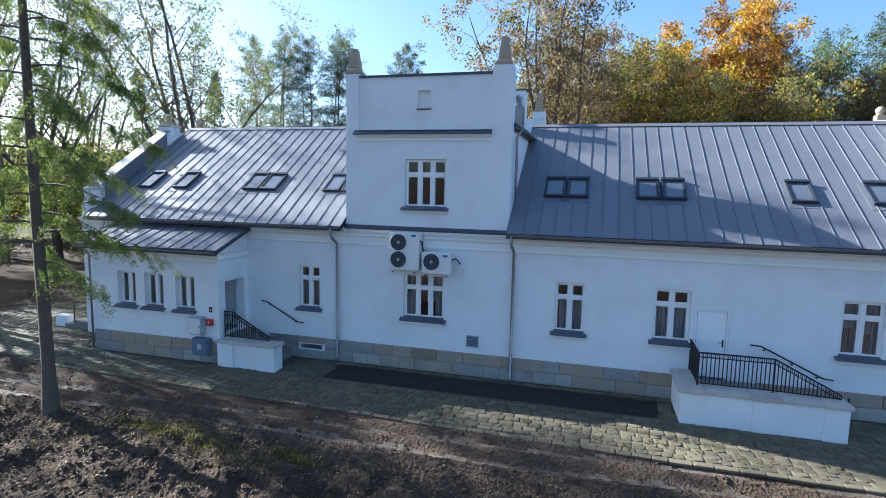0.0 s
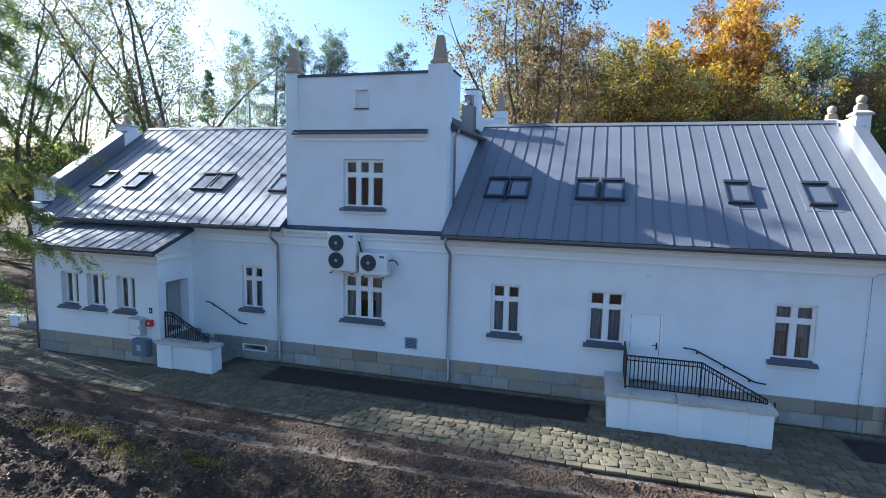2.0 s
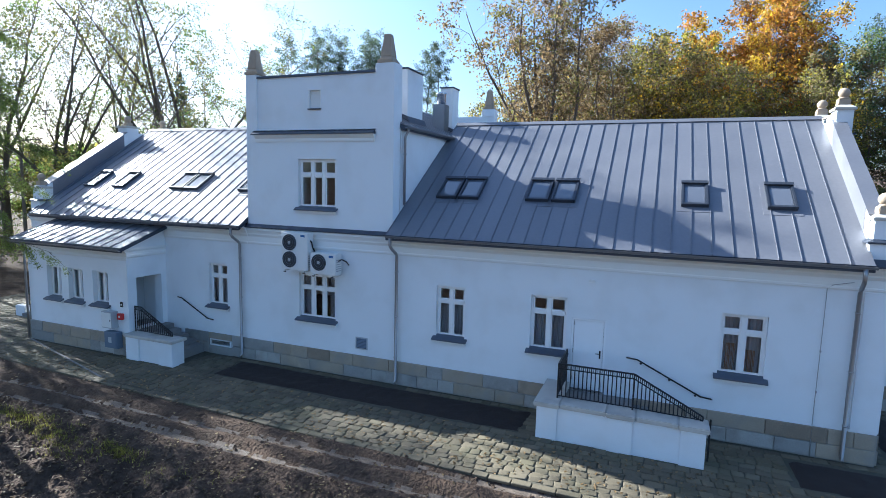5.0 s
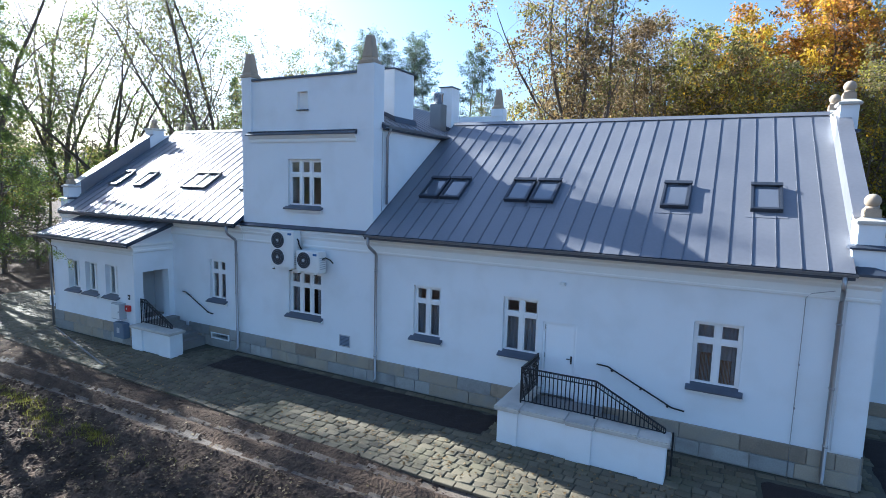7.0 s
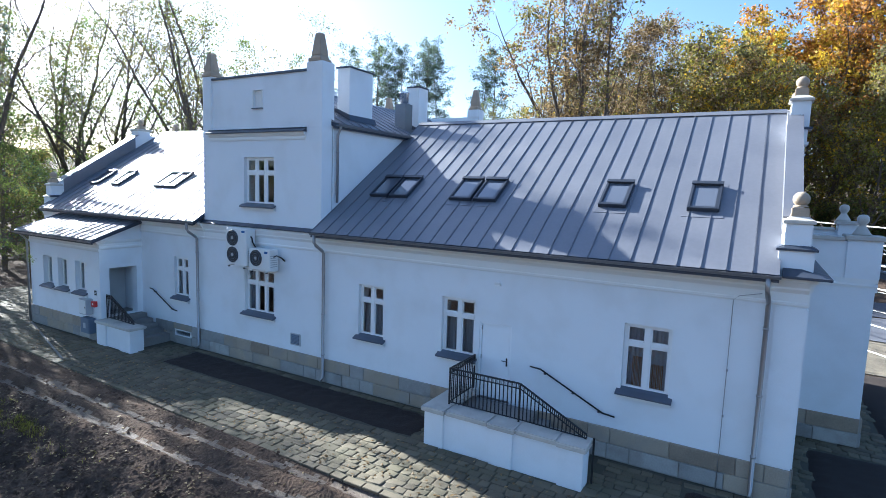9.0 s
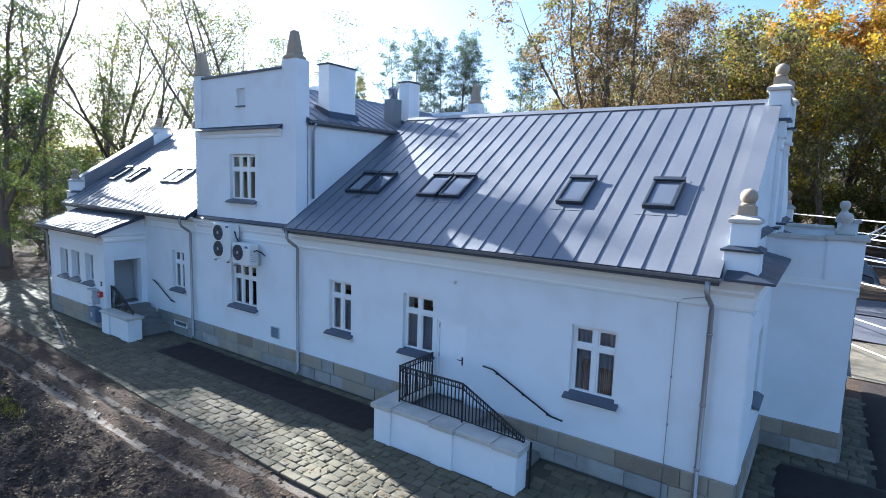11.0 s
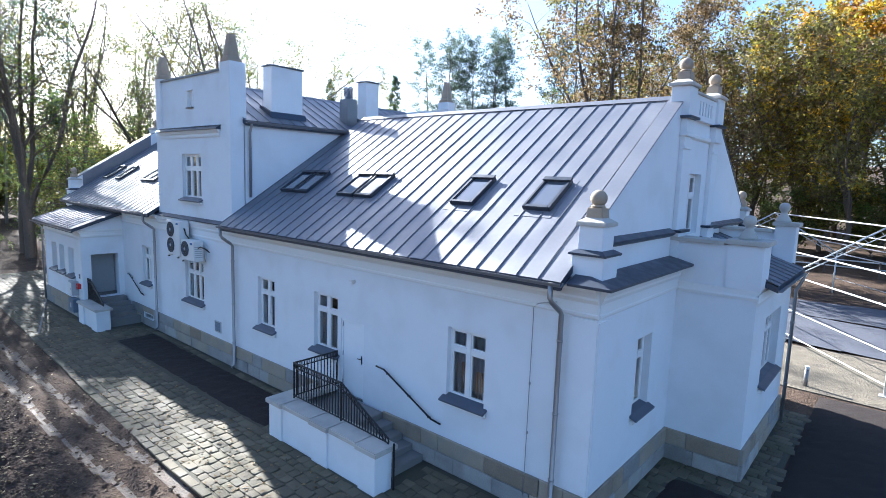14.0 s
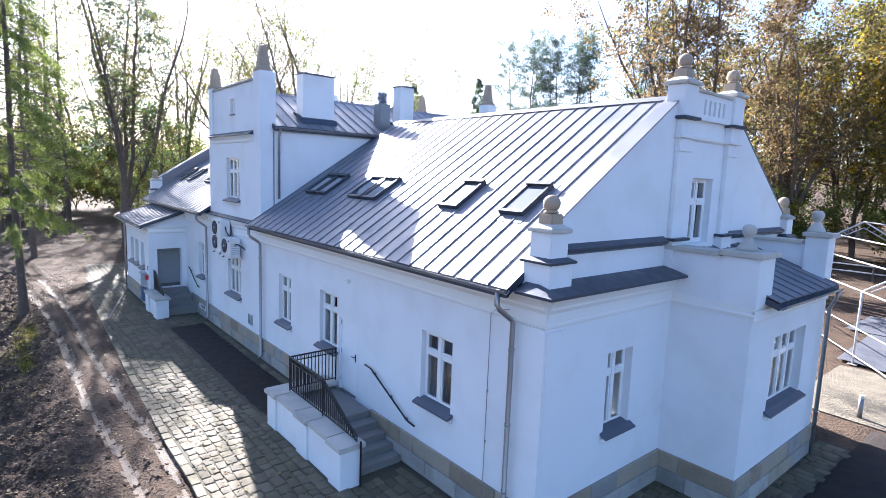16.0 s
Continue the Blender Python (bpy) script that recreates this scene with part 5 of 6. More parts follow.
soil_bed("planting_bed", *BED_A, 1)
soil_bed("planting_bed", 8.45, 26.0, -1.78, -0.45, 2, 0.15)
soil_bed("planting_bed", 10.78, 26.0, -0.47, 3.38, 3, 0.15)
soil_bed("planting_bed", 12.62, 26.0, 3.36, 11.6, 4, 0.2)

# clods, fallen leaves and grass
def scatter(name, n, area, seed, make, mat, label, category):
    rng = np.random.default_rng(seed)
    vs, fs = [], []
    for _ in range(n):
        x, y = area(rng)
        make(rng, vs, fs, x, y)
    me = bpy.data.meshes.new(name)
    me.from_pydata(vs, [], fs)
    me.materials.append(mat)
    return tagged(new(name, me), label, category, kind="stuff")


def clod(rng, vs, fs, x, y):
    s = abs(rng.normal(0, 0.030)) + 0.012
    z, b = surface(x, y), len(vs)
    p = rng.normal(0, 0.25, (6, 3)) + np.array([(1, 0, 0), (0, 1, 0), (-1, 0, 0), (0, -1, 0), (0, 0, 0.8), (0, 0, -0.8)])
    vs.extend([(x + s * q[0], y + s * q[1], z + s * q[2] * 0.7) for q in p])
    fs.extend([(b + i, b + (i + 1) % 4, b + 4) for i in range(4)])
    fs.extend([(b + (i + 1) % 4, b + i, b + 5) for i in range(4)])


def fallen(rng, vs, fs, x, y):
    s, a, b = rng.uniform(0.025, 0.06), rng.uniform(0, 6.3), len(vs)
    z = (surface(x, y) if y < -4.0 or x < -17 else 0.0) + 0.02
    for k, r in ((0, 1.0), (1, 0.6), (2, 1.0), (3, 0.6)):
        t = a + k * math.pi / 2
        vs.append((x + s * r * math.cos(t), y + s * r * math.sin(t), z + rng.uniform(-0.012, 0.02)))
    fs.append((b, b + 1, b + 2, b + 3))


def blade(rng, vs, fs, x, y):
    z = surface(x, y) - 0.01
    for _ in range(5):
        b, a, h, w = len(vs), rng.uniform(0, 6.3), rng.uniform(0.04, 0.13), 0.008
        dx, dy, l = math.cos(a), math.sin(a), rng.uniform(0.02, 0.08)
        px, py = x + rng.normal(0, 0.04), y + rng.normal(0, 0.04)
        vs.extend([(px - dy * w, py + dx * w, z), (px + dy * w, py - dx * w, z), (px + dx * l, py + dy * l, z + h)])
        fs.append((b, b + 1, b + 2))


def bank_area(rng):
    while True:
        x, y = rng.uniform(-24, 8), rng.uniform(-10.5, -4.0)
        if rng.random() < (1.0 if y < -6.0 else 0.6 if y < -5.6 else 0.12):
            return x, y


def tuft_area(rng):
    spots = ((-6.1, -6.5, 0.32, 0.10), (-8.6, -6.5, 0.7, 0.15), (-9.9, -6.15, 0.9, 0.12), (-10.6, -6.3, 0.5, 0.2), (-7.4, -6.9, 0.5, 0.2), (-12.2, -7.0, 0.6, 0.3), (-14.5, -6.6, 0.8, 0.3), (-4.0, -6.7, 0.6, 0.2))
    x, y, a, b = spots[min(int(abs(rng.normal(0, 3))), len(spots) - 1)]
    return x + rng.normal(0, a), y + rng.normal(0, b)


GRASS = leaf("grass_blade", (0.19, 0.18, 0.035))
scatter("soil_clods", 24000, bank_area, 21, clod, SOIL, "loose crumbled clods of dark soil", "soil")
scatter("fallen_leaves", 6000, bank_area, 22, fallen, L_TAN, "brown fallen leaves lying on the soil", "leaves")
scatter("fallen_leaves", 1500, lambda r: (r.uniform(-26, 10), r.uniform(-4.0, -1.9)), 23, fallen, L_BROWN, "scattered fallen leaves on the paving", "leaves")
scatter("grass_tufts", 650, tuft_area, 24, blade, GRASS, "bright green grass tufts on the bank", "grass")

# ---- the yard behind the gable ----
def sheet(name, pts, z, mat, label, category, kind="structure"):
    bm = bmesh.new()
    top = [bm.verts.new((x, y, z)) for x, y in pts]
    low = [bm.verts.new((x, y, z - 0.05)) for x, y in pts]
    bm.faces.new(top)
    for i in range(len(pts)):
        bm.faces.new((top[i - 1], low[i - 1], low[i], top[i]))
    bmesh.ops.recalc_face_normals(bm, faces=bm.faces)
    return solid(name, bm, mat, label, category, kind=kind)


sheet("gravel_yard", [(10.3, 11.9), (26.0, 11.3), (34.0, 16.0), (30.0, 18.6), (10.3, 17.6)], 0.0, GRAVEL, "pale crushed stone yard in sunlight", "yard")
for pts, lab in (([(10.0, 18.2), (15.0, 17.6), (17.0, 22.5), (10.0, 23.0)], "pale grey tarpaulin spread flat on the ground"), ([(15.2, 17.7), (23.5, 17.4), (24.0, 22.4), (17.2, 22.6)], "pale grey tarpaulin spread flat on the ground"), ([(9.0, 23.2), (17.5, 22.8), (18.0, 27.0), (9.2, 26.5)], "faded brownish tarpaulin on the ground")):
    bm = bmesh.new()
    p = [Vector((x, y, 0.0)) for x, y in pts]
    g = [[p[0].lerp(p[1], i / 14).lerp(p[3].lerp(p[2], i / 14), j / 12) for i in range(15)] for j in range(13)]
    vv = [[bm.verts.new(q + Vector((0, 0, ground_z(q.x, q.y) + 0.09 + 0.035 * noise.noise(q * 1.3) + 0.02 * noise.noise(q * 4)))) for q in r] for r in g]
    for j in range(12):
        for i in range(14):
            bm.faces.new((vv[j][i], vv[j][i + 1], vv[j + 1][i + 1], vv[j + 1][i])).smooth = True
    solid("tarpaulin", bm, TARP, lab, "tarpaulin", "tarpaulins on the ground")

tent = thing("tent_frame", (10.55, 18.14, 0), "bare white tubular frame of a large party tent", "tent frame")
A, ACROSS, ALONG, WIDTH = Vector((10.55, 18.14, 0)), Vector((0.81, 0.586, 0)), Vector((-0.586, 0.81, 0)), 7.4
EAVE_H, APEX_H = Vector((0, 0, 2.85)), Vector((0, 0, 5.05))
FRAMES = (-6.2, 0.0, 9.2)
for p in FRAMES:
    l, r = A + ALONG * p, A + ALONG * p + ACROSS * WIDTH
    top = (l + r) / 2
    for foot in (l, r):
        lpart("post", tube(bmesh.new(), [foot, foot + EAVE_H], 0.042, 8), STEEL, tent)
        lpart("foot_plate", boxes((foot.x - 0.15, foot.x + 0.15, foot.y - 0.15, foot.y + 0.15, 0.0, 0.02)), STEEL, tent)
    for foot in (l, r):
        lpart("rafter", tube(bmesh.new(), [foot + EAVE_H, top + APEX_H], 0.036, 8), STEEL, tent)
        lpart("rafter_chord", tube(bmesh.new(), [foot.lerp(top, 0.08) + EAVE_H, top + APEX_H - Vector((0, 0, 0.32))], 0.022, 6), STEEL, tent)
    for i in range(1, 12):
        f = i / 12
        for foot in (l, r):
            a = foot.lerp(top, f) + EAVE_H.lerp(APEX_H, f)
            b = foot.lerp(top, min(f + 0.05, 1)) + EAVE_H.lerp(APEX_H - Vector((0, 0, 0.32)), min(f + 0.05, 1))
            lpart("lattice_bar", tube(bmesh.new(), [a, b], 0.014, 4), STEEL, tent)
for side in (0, 1):
    for f in (0.0, 0.34, 0.67, 1.0):
        if side and f == 1.0:
            continue
        base = (A if side == 0 else A + ACROSS * WIDTH).lerp(A + ACROSS * WIDTH / 2, f) + EAVE_H.lerp(APEX_H, f)
        lpart("purlin", tube(bmesh.new(), [base + ALONG * FRAMES[0], base + ALONG * FRAMES[-1]], 0.032, 6), STEEL, tent)
    for z in (0.35, 1.4):
        base = (A if side == 0 else A + ACROSS * WIDTH) + Vector((0, 0, z))
        lpart("side_rail", tube(bmesh.new(), [base + ALONG * FRAMES[0], base + ALONG * FRAMES[-1]], 0.024, 6), STEEL, tent)


def bollard(x, y):
    b = thing("bollard_light", (x, y, 0), "low grey bollard light at the edge of the yard", "bollard")
    part("post", tube(bmesh.new(), [(0, 0, 0), (0, 0, 0.58)], 0.065, 14), GUTTER, b)
    part("lens", tube(bmesh.new(), [(0, 0, 0.58), (0, 0, 0.64)], 0.058, 14), ACW, b)
    part("cap", tube(bmesh.new(), [(0, 0, 0.64), (0, 0, 0.68)], 0.07, 14), ACW, b)


bollard(12.15, 12.3)

# low fence at the wood's edge
fence = thing("paddock_fence", (30, 40, 0), "pale rail fence along the edge of the wood", "fence")
pts = [Vector((-2 + i * 3.0, 36 + 0.1 * i * 3.0 - (0.004 * (i * 3.0) ** 2), 0)) for i in range(15)]
for a, b in zip(pts, pts[1:]):
    za, zb = ground_z(a.x, a.y), ground_z(b.x, b.y)
    for h in (0.55, 1.0):
        lpart("rail", tube(bmesh.new(), [a + Vector((0, 0, za + h)), b + Vector((0, 0, zb + h))], 0.045, 6), STEEL, fence)
    lpart("post", tube(bmesh.new(), [a + Vector((0, 0, za - 0.1)), a + Vector((0, 0, za + 1.1))], 0.06, 6), BARK, fence)

# ---- trees ----
def limb_mesh(limbs):
    """Tapered round limbs, each a list of (point, radius), as one set of vertices and faces; thin ones have fewer sides."""
    vs, fs = [], []
    for limb in limbs:
        base, sides = len(vs), 8 if limb[0][1] > 0.12 else 5 if limb[0][1] > 0.04 else 3
        for i, (p, r) in enumerate(limb):
            d = (limb[min(i + 1, len(limb) - 1)][0] - limb[max(i - 1, 0)][0])
            d = d / (np.linalg.norm(d) + 1e-9)
            s = np.cross(d, (0, 0, 1.0) if abs(d[2]) < 0.9 else (1.0, 0, 0))
            s = s / np.linalg.norm(s)
            u = np.cross(s, d)
            for k in range(sides):
                a = 2 * math.pi * k / sides
                vs.append(tuple(p + r * (math.cos(a) * s + math.sin(a) * u)))
        for i in range(len(limb) - 1):
            for k in range(sides):
                a, b = base + i * sides + k, base + i * sides + (k + 1) % sides
                fs.append((a, b, b + sides, a + sides))
    return vs, fs


def unit(v):
    return v / (np.linalg.norm(v) + 1e-9)


def grow(rng, height, radius, habit, kids, reach, rise, bend=0.06):
    """Limbs of a tree, branching four times, and the twig points that carry its leaves.
    habit: ("single", where the boughs begin) or ("fork", where the trunk divides, stems, splay)."""
    limbs, tips = [], []

    def line_from(p, d, length, r, n, up, wob, end):
        line = [(p.copy(), r)]
        for i in range(n):
            d = unit(d + rng.normal(0, wob, 3) + np.array([0, 0, up]))
            p = p + d * length / n
            line.append((p.copy(), max(r * (1 - (1 - end) * (i + 1) / n), 0.007)))
        limbs.append(line)
        return line

    def along(line, g):
        n = len(line) - 1
        i = min(int(g * n), n - 1)
        (a, ra), (b, rb) = line[i], line[i + 1]
        return a + (b - a) * (g * n - i), ra + (rb - ra) * (g * n - i), unit(b - a)

    def boughs(stem, start, count, level, length_of, up):
        for j in range(count):
            g = start + (1 - start) * (j + rng.random()) / count
            p, r, d = along(stem, min(g, 0.999))
            az = j * 2.399 + rng.normal(0, 0.5)
            side = np.array([math.cos(az), math.sin(az), 0.0]) if level == 1 else unit(np.cross(d, rng.normal(0, 1, 3)))
            way = unit(side + np.array([0, 0, up(p[2] / height)])) if level == 1 else unit(d * rng.uniform(0.5, 1.1) + side)
            length = length_of(p[2] / height, g) * rng.uniform(0.7, 1.25)
            bough = line_from(p, way, length, max(r * (0.5 if level == 1 else 0.6), 0.010), (6, 4, 2)[level - 1], 0.03, 0.19, 0.25)
            if level < 3:
                boughs(bough, 0.25, kids[level], level + 1, lambda h, q, l=length: l * (0.52 - 0.22 * q), up)
                tips.append(bough[-1][0])
            else:
                for q in (0.45, 1.0):
                    tips.append(along(bough, q * 0.999)[0])

    if habit[0] == "single":
        stem = line_from(np.zeros(3), np.array([0.0, 0, 1]), height, radius, 14, 0.02, bend * 0.4, 0.06)
        boughs(stem, habit[1], kids[0], 1, lambda h, q: reach(h) * height, rise)
    else:
        _, clear, stems, splay = habit
        trunk = line_from(np.zeros(3), np.array([0.0, 0, 1]), clear * height, radius, 5, 0.03, bend, 0.85)
        for k in range(stems):
            p, r, d = along(trunk, 0.62 + 0.37 * (k + 1) / stems)
            az, tilt = k * 2.399 + rng.normal(0, 0.3), splay * rng.uniform(0.35, 1.15)
            way = np.array([math.cos(az) * math.sin(tilt), math.sin(az) * math.sin(tilt), math.cos(tilt)])
            stem = line_from(p, way, (height - p[2]) * rng.uniform(0.86, 1.04), r * rng.uniform(0.45, 0.62), 11, 0.04, bend * 1.7, 0.10)
            boughs(stem, 0.14, kids[0], 1, lambda h, q: reach(h) * height, rise)
    return limbs, np.array(tips)


def leaves(rng, tips, per, spread, size, droop=0.0, sq=1.0, wide=0.55):
    """Leaf blades scattered round the twig points."""
    n = len(tips) * per
    c = np.repeat(tips, per, axis=0) + rng.normal(0, 1, (n, 3)) * np.array([spread, spread, spread * sq])
    if droop > 0:
        c[:, 2] -= rng.random(n) * droop
    a, b = rng.normal(0, 1, (n, 3)), rng.normal(0, 1, (n, 3))
    a /= np.linalg.norm(a, axis=1)[:, None]
    b -= a * (a * b).sum(1)[:, None]
    b /= np.linalg.norm(b, axis=1)[:, None]
    s = size * rng.uniform(0.55, 1.45, n)[:, None]
    v = np.stack([c - a * s, c + b * s * wide, c + a * s, c - b * s * wide], 1).reshape(-1, 3)
    return v, np.arange(4 * n).reshape(-1, 4)


def tree_thing(name, seed, label, height, radius, habit, kids, reach, rise, mats, per, spread, size, bark, droop=0.0, sq=0.8, bare=0.0):
    rng = np.random.default_rng(seed)
    t = thing(name, (0, 0, -50), label, "tree")
    limbs, tips = grow(rng, height, radius, habit, kids, reach, rise)
    v, f = limb_mesh(limbs)
    me = bpy.data.meshes.new("trunk")
    me.from_pydata(v, [], f)
    me.materials.append(bark)
    me.shade_smooth()
    ob = new("trunk", me)
    ob.parent = t
    tips = tips[rng.random(len(tips)) >= bare]
    v, f = leaves(rng, tips, per, spread, size, droop, sq)
    me = bpy.data.meshes.new("crown")
    me.from_pydata(v.tolist(), [], f.tolist())
    for m in mats:
        me.materials.append(m)
    # neighbouring twigs turn colour together
    patch = np.array([noise.noise(Vector(p * 0.35)) for p in tips]) + rng.normal(0, 0.16, len(tips))
    group = np.clip((patch * 0.9 + 0.5) * len(mats), 0, len(mats) - 1).astype(np.int32)
    me.polygons.foreach_set("material_index", np.repeat(group, per))
    ob = new("crown", me)
    ob.parent = t
    return t


dome = lambda w: (lambda f: w * (0.30 + 0.70 * math.sin(math.pi * min(max((1.03 - f) * 0.80 + 0.10, 0), 1))))
cone = lambda w: (lambda f: w * (1.06 - f))
level = lambda a, b: (lambda f: a + b * f)
KINDS = {
    "sparse": tree_thing("alder", 11, "tall open alder with many stems and thin green leaf", 24, 0.36, ("fork", 0.20, 6, 0.27), (12, 6, 4), dome(0.20), level(0.95, 0.7), [L_GREEN, L_OLIVE, L_OLIVE], 3, 0.22, 0.085, BARK, bare=0.05),
    "thin": tree_thing("birch", 12, "slender birch with a few remaining leaves", 19, 0.16, ("single", 0.26), (26, 5, 3), dome(0.19), level(0.8, 0.5), [L_OLIVE, L_GREEN], 5, 0.28, 0.09, BIRCH, bare=0.15),
    "brown": tree_thing("oak", 13, "broad many-stemmed oak in brown autumn leaf", 25, 0.50, ("fork", 0.16, 7, 0.44), (12, 6, 3), dome(0.19), level(0.8, 0.9), [L_OLIVE, L_BROWN, L_TAN, L_BROWN], 7, 0.30, 0.125, BARK),
    "yellow": tree_thing("maple", 14, "maple in yellow green autumn leaf", 20, 0.24, ("fork", 0.22, 4, 0.36), (12, 5, 3), dome(0.19), level(0.6, 0.6), [L_OLIVE, L_TAN, L_LIME, L_OLIVE, L_YELLOW], 5, 0.34, 0.15, BARK),
    "gold": tree_thing("maple", 24, "narrow maple in bright golden leaf", 22, 0.24, ("fork", 0.34, 3, 0.22), (13, 5, 3), dome(0.14), level(0.7, 0.6), [L_LIME, L_YELLOW, L_YELLOW, L_YELLOW], 10, 0.32, 0.15, BARK),
    "orange": tree_thing("beech", 15, "beech in orange autumn leaf", 25, 0.32, ("fork", 0.28, 5, 0.36), (12, 5, 3), dome(0.18), level(0.6, 0.6), [L_BROWN, L_ORANGE, L_ORANGE, L_YELLOW, L_YELLOW], 8, 0.32, 0.15, BARK),
    "green": tree_thing("lime_tree", 16, "dense green broadleaf tree", 18, 0.28, ("single", 0.10), (30, 6, 3), dome(0.28), level(0.35, 0.6), [L_DARK, L_GREEN, L_OLIVE, L_GREEN], 5, 0.40, 0.14, BARK),
    "pine": tree_thing("pine", 17, "tall dark pine with a bare lower trunk", 23, 0.22, ("single", 0.30), (32, 5, 3), dome(0.125), level(0.15, 0.5), [L_DARK, L_HAZED, L_HAZED], 8, 0.28, 0.095, BARK, sq=0.5, bare=0.1),
    "spruce": tree_thing("spruce", 18, "dark pointed spruce at the wood's edge", 20, 0.22, ("single", 0.08), (60, 4, 3), cone(0.19), level(-0.1, 0.3), [L_DARK, L_GREEN], 4, 0.20, 0.14, BARK, droop=0.3),
    "tall": tree_thing("larch", 20, "tall larch with feathery boughs down to the ground", 26, 0.24, ("single", 0.13), (44, 4, 3), dome(0.135), level(0.05, 0.35), [L_GREEN, L_LARCH, L_OLIVE], 3, 0.24, 0.075, BARK, droop=0.5, bare=0.2),
    "shrub": tree_thing("hazel_bush", 19, "yellowing green hazel bush", 6, 0.07, ("fork", 0.06, 7, 0.7), (6, 4, 3), dome(0.30), level(0.7, 0.5), [L_GREEN, L_OLIVE, L_LIME], 9, 0.28, 0.11, BARK),
}
PLANTED = {}
PLANTED["sparse"] = [(-25.5, 12.5, 0.95), (-32.0, 1.0, 0.98), (-39.0, 15.0, 0.9), (-58.0, 12.0, 1.1), (-48.0, 15.5, 1.1), (-66.0, 0.0, 1.1), (-54.0, 32.0, 1.0), (-72.0, -12.0, 1.1), (-80.0, 8.0, 1.2)]
PLANTED["thin"] = [(-31.0, 21.0, 0.95), (-41.5, 13.0, 0.95), (-36.0, 36.0, 0.9), (-54.0, -3.0, 1.05), (-27.0, 62.0, 0.9), (-60.0, 5.0, 1.0), (-68.0, 16.0, 1.0), (-42.0, -9.0, 1.0), (-75.0, -2.0, 1.1), (-56.0, 18.0, 1.0), (-28.5, 26.0, 0.85)]
PLANTED["brown"] = [(-3.9, 31.0, 1.0), (-0.3, 41.0, 0.84), (17.5, 56.0, 0.80), (27.0, 50.0, 0.66), (-6.0, 60.0, 0.7), (4.0, 66.0, 0.75), (20.5, 51.0, 0.72)]
PLANTED["yellow"] = [(-4.0, 48.0, 0.9), (3.5, 46.0, 0.98), (5.5, 51.0, 1.0), (-9.5, 49.0, 0.85), (8.5, 47.0, 0.78), (14.0, 48.0, 0.72), (19.0, 46.0, 0.7), (-13.0, 44.0, 0.7), (31.0, 47.0, 0.7), (10.5, 42.0, 0.85), (16.5, 41.0, 0.8), (1.0, 49.0, 1.0)]
PLANTED["gold"] = [(8.8, 54.7, 1.05), (6.4, 57.0, 0.95), (33.0, 60.0, 0.85)]
PLANTED["orange"] = [(13.0, 51.0, 1.0), (15.5, 54.0, 0.98)]
PLANTED["green"] = [(-33.0, 3.6, 0.60), (21.5, 55.0, 1.02), (25.5, 60.0, 1.1), (30.0, 56.0, 1.05), (34.0, 52.0, 1.0), (40.0, 50.0, 1.0), (23.0, 48.0, 0.66), (46.0, 56.0, 1.05), (36.0, 62.0, 1.1), (-31.0, 15.0, 0.5), (-36.5, 24.0, 0.6), (-64.0, 10.0, 0.6), (-70.0, 22.0, 0.7), (28.0, 45.0, 0.62), (10.0, 52.0, 0.7), (-9.0, 66.0, 0.9), (-1.0, 68.0, 0.95), (7.0, 66.0, 0.95), (-4.0, 56.0, 0.6), (2.0, 58.0, 0.65), (-33.0, 5.5, 0.36), (-40.0, 3.0, 0.45), (-45.0, 9.0, 0.55), (10.0, 60.0, 1.05), (15.0, 62.0, 1.05)]
# the first pine is added up-sun of the house to shade bank and ruts
PLANTED["pine"] = [(-35.0, 1.2, 1.05), (-60.0, 72.0, 1.27), (-57.5, 74.0, 1.22), (-54.8, 72.0, 1.22), (-51.5, 75.0, 1.22), (-49.3, 72.0, 1.26), (-46.5, 74.0, 1.2), (-43.5, 71.0, 1.17), (-41.8, 73.0, 1.26), (-33.5, 72.0, 1.16), (-31.0, 74.0, 1.12), (20.0, 64.0, 1.15), (28.0, 68.0, 1.1), (38.0, 66.0, 1.1), (47.0, 62.0, 1.1), (52.0, 58.0, 1.05), (33.0, 66.0, 1.15)]
PLANTED["spruce"] = [(-68.0, 70.0, 1.2), (-74.0, 60.0, 1.1), (24.0, 66.0, 1.1), (43.0, 58.0, 0.95)]
# larches set out up-sun, mostly beyond the left edge of view, to shade the soil
PLANTED["tall"] = [(-38.0, -7.5, 1.0), (-31.0, -5.0, 0.85), (-43.0, -4.5, 1.0), (-49.0, -6.5, 1.05), (-60.0, -2.0, 1.1), (-52.0, -1.0, 1.0)]
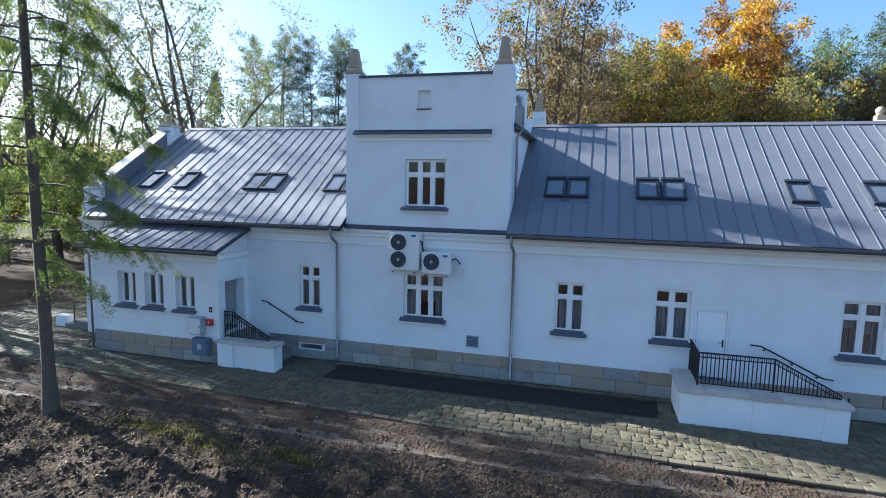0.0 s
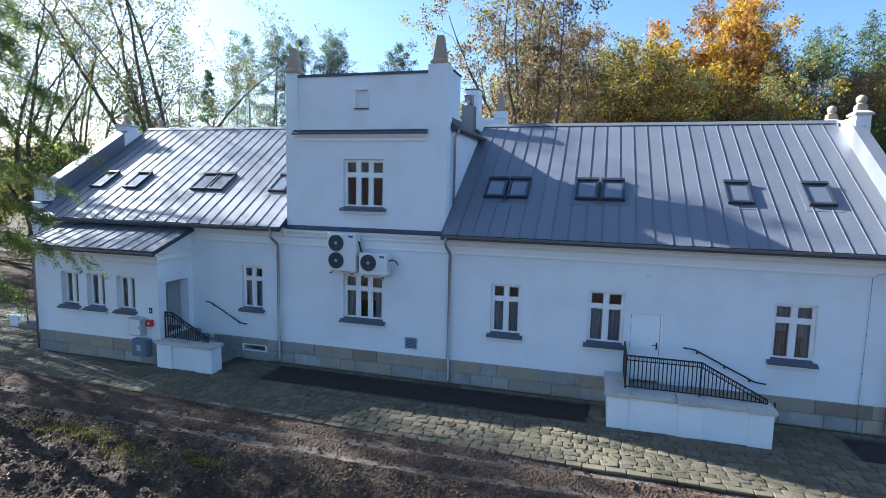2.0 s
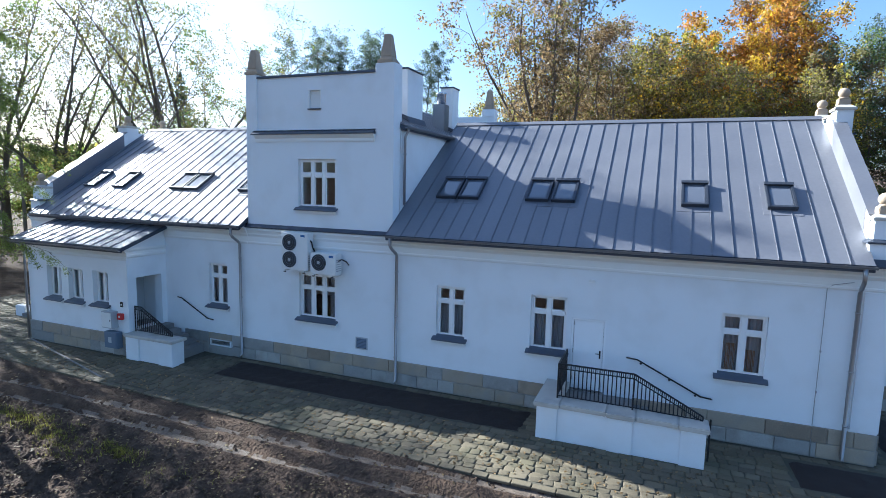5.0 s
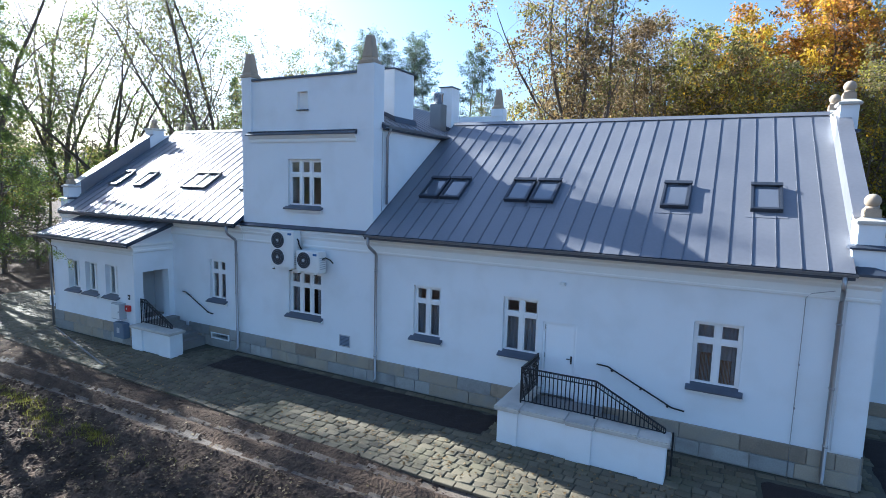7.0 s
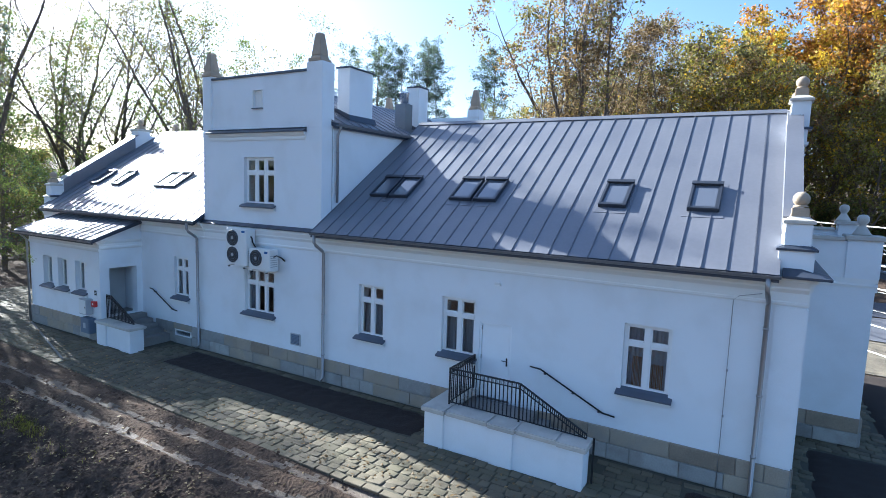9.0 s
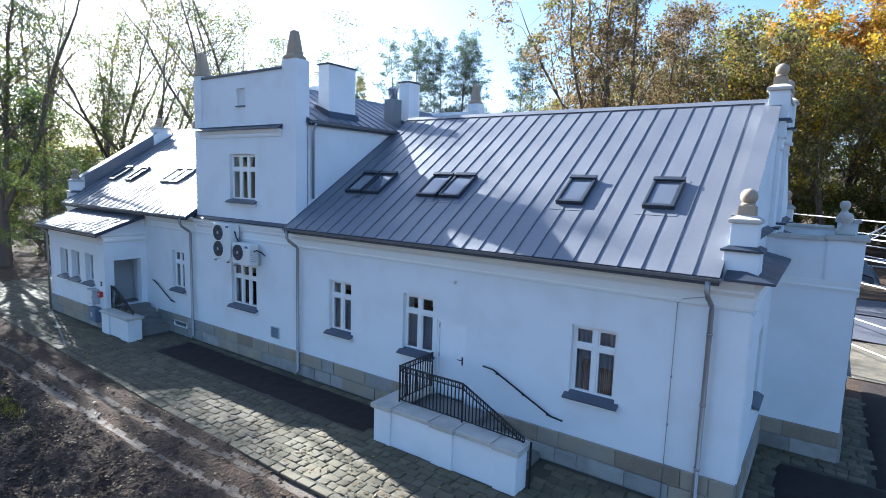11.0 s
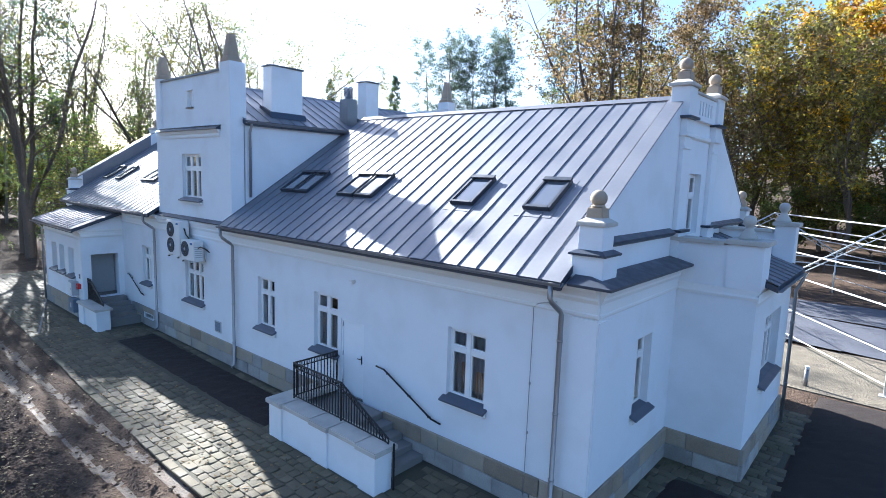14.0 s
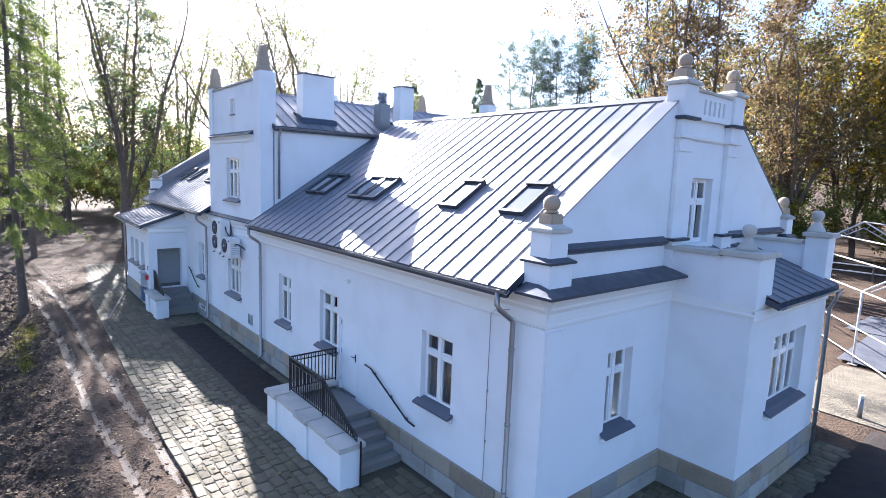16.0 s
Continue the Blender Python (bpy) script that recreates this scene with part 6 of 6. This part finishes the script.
PLANTED["shrub"] = [(-24.0, 13.0, 1.25), (-27.5, 11.0, 1.2), (-31.0, 13.5, 1.3), (-22.0, 16.0, 1.1), (-26.5, 15.0, 1.2), (-29.0, 18.0, 1.3), (-23.0, 20.0, 1.1), (-34.0, 21.0, 1.3), (-22.0, 27.0, 1.2), (-40.0, 20.0, 1.4), (-18.0, 33.0, 1.2), (-46.0, 24.0, 1.4), (-13.0, 42.0, 1.1), (-6.0, 43.0, 1.2), (7.0, 46.0, 0.9), (12.0, 47.0, 0.9), (0.0, 42.0, 1.0), (17.0, 46.0, 0.9), (22.0, 44.0, 0.9), (-62.0, -4.0, 1.6), (-66.0, 6.0, 1.6), (-60.0, 15.0, 1.5), (-70.0, -8.0, 1.6), (-76.0, 2.0, 1.7), (-68.0, 12.0, 1.6), (-56.0, 24.0, 1.5), (28.0, 44.0, 0.9), (-80.0, -6.0, 1.8), (-84.0, 14.0, 1.8), (-30.0, 40.0, 1.4), (-38.0, 50.0, 1.5), (-48.0, 48.0, 1.5), (-56.0, 44.0, 1.5), (-26.0, 50.0, 1.4), (-64.0, 36.0, 1.6), (-20.0, 56.0, 1.5)]
for kind, spots in PLANTED.items():
    for i, (x, y, s) in enumerate(spots):
        m = Matrix.Translation((x, y, ground_z(x, y) - 0.1)) @ Matrix.Rotation(i * 1.9 + x, 4, 'Z') @ Matrix.Diagonal((s * (0.95 + 0.1 * ((i * 7) % 3) / 2), s, s * (0.96 + 0.08 * ((i * 5) % 4) / 3), 1))
        if i == 0:
            KINDS[kind].matrix_basis = m
        else:
            t = copy_thing(KINDS[kind], m)
            t.matrix_basis = m

# the larch in front of the house: long drooping boughs with hanging needles
def larch(x, y):
    rng = np.random.default_rng(31)
    t = thing("larch", (x, y, ground_z(x, y) - 0.05), "tall larch with drooping yellow green boughs", "tree")
    h, limbs, tips = 21.0, [], []
    trunk = [(np.array([0.05 * math.sin(i * 0.5) - 0.10 * i / 16, 0.04 * math.cos(i * 0.7), h * i / 16]), max(0.165 * (1 - i / 17) ** 0.9 * (1.35 if i == 0 else 1), 0.02)) for i in range(17)]
    limbs.append(trunk)
    for j in range(74):
        z = 4.1 + 16.3 * (j / 74) ** 0.95
        az = j * 2.4 + rng.normal(0, 0.35)
        length = (0.7 + 2.5 * (1 - (z - 4) / 17.5) ** 0.8) * rng.uniform(0.6, 1.15)
        base = np.array([0, 0, z])
        line = []
        for i in range(9):
            f = i / 8
            line.append((base + np.array([math.cos(az + 0.15 * f) * length * f, math.sin(az + 0.15 * f) * length * f, 0.25 * length * f - 0.75 * length * f * f + (0.25 * length * f ** 3)]), max(0.034 * (1 - f), 0.006)))
        limbs.append(line)
        for s in range(int(9 * length) + 6):
            g = rng.uniform(0.18, 1.0)
            i = min(int(g * 8), 7)
            b0 = line[i][0] + (line[i + 1][0] - line[i][0]) * (g * 8 - i)
            a2 = az + rng.normal(0, 0.9)
            l2 = rng.uniform(0.25, 0.85)
            e = b0 + np.array([math.cos(a2) * l2 * 0.7, math.sin(a2) * l2 * 0.7, -l2 * rng.uniform(0.5, 1.05)])
            limbs.append([(b0, 0.007), ((b0 + e) / 2 + np.array([0, 0, 0.05]), 0.005), (e, 0.003)])
            for _ in range(8):
                tips.append(b0 + (e - b0) * rng.uniform(0.05, 1.0))
    v, f = limb_mesh(limbs)
    me = bpy.data.meshes.new("trunk")
    me.from_pydata(v, [], f)
    me.materials.append(BARK)
    me.shade_smooth()
    ob = new("trunk", me)
    ob.parent = t
    v, f = leaves(rng, np.array(tips), 12, 0.05, 0.042, 0.12, wide=0.20)
    me = bpy.data.meshes.new("crown")
    me.from_pydata(v.tolist(), [], f.tolist())
    me.materials.append(L_LARCH)
    ob = new("crown", me)
    ob.parent = t


larch(-13.5, -6.3)
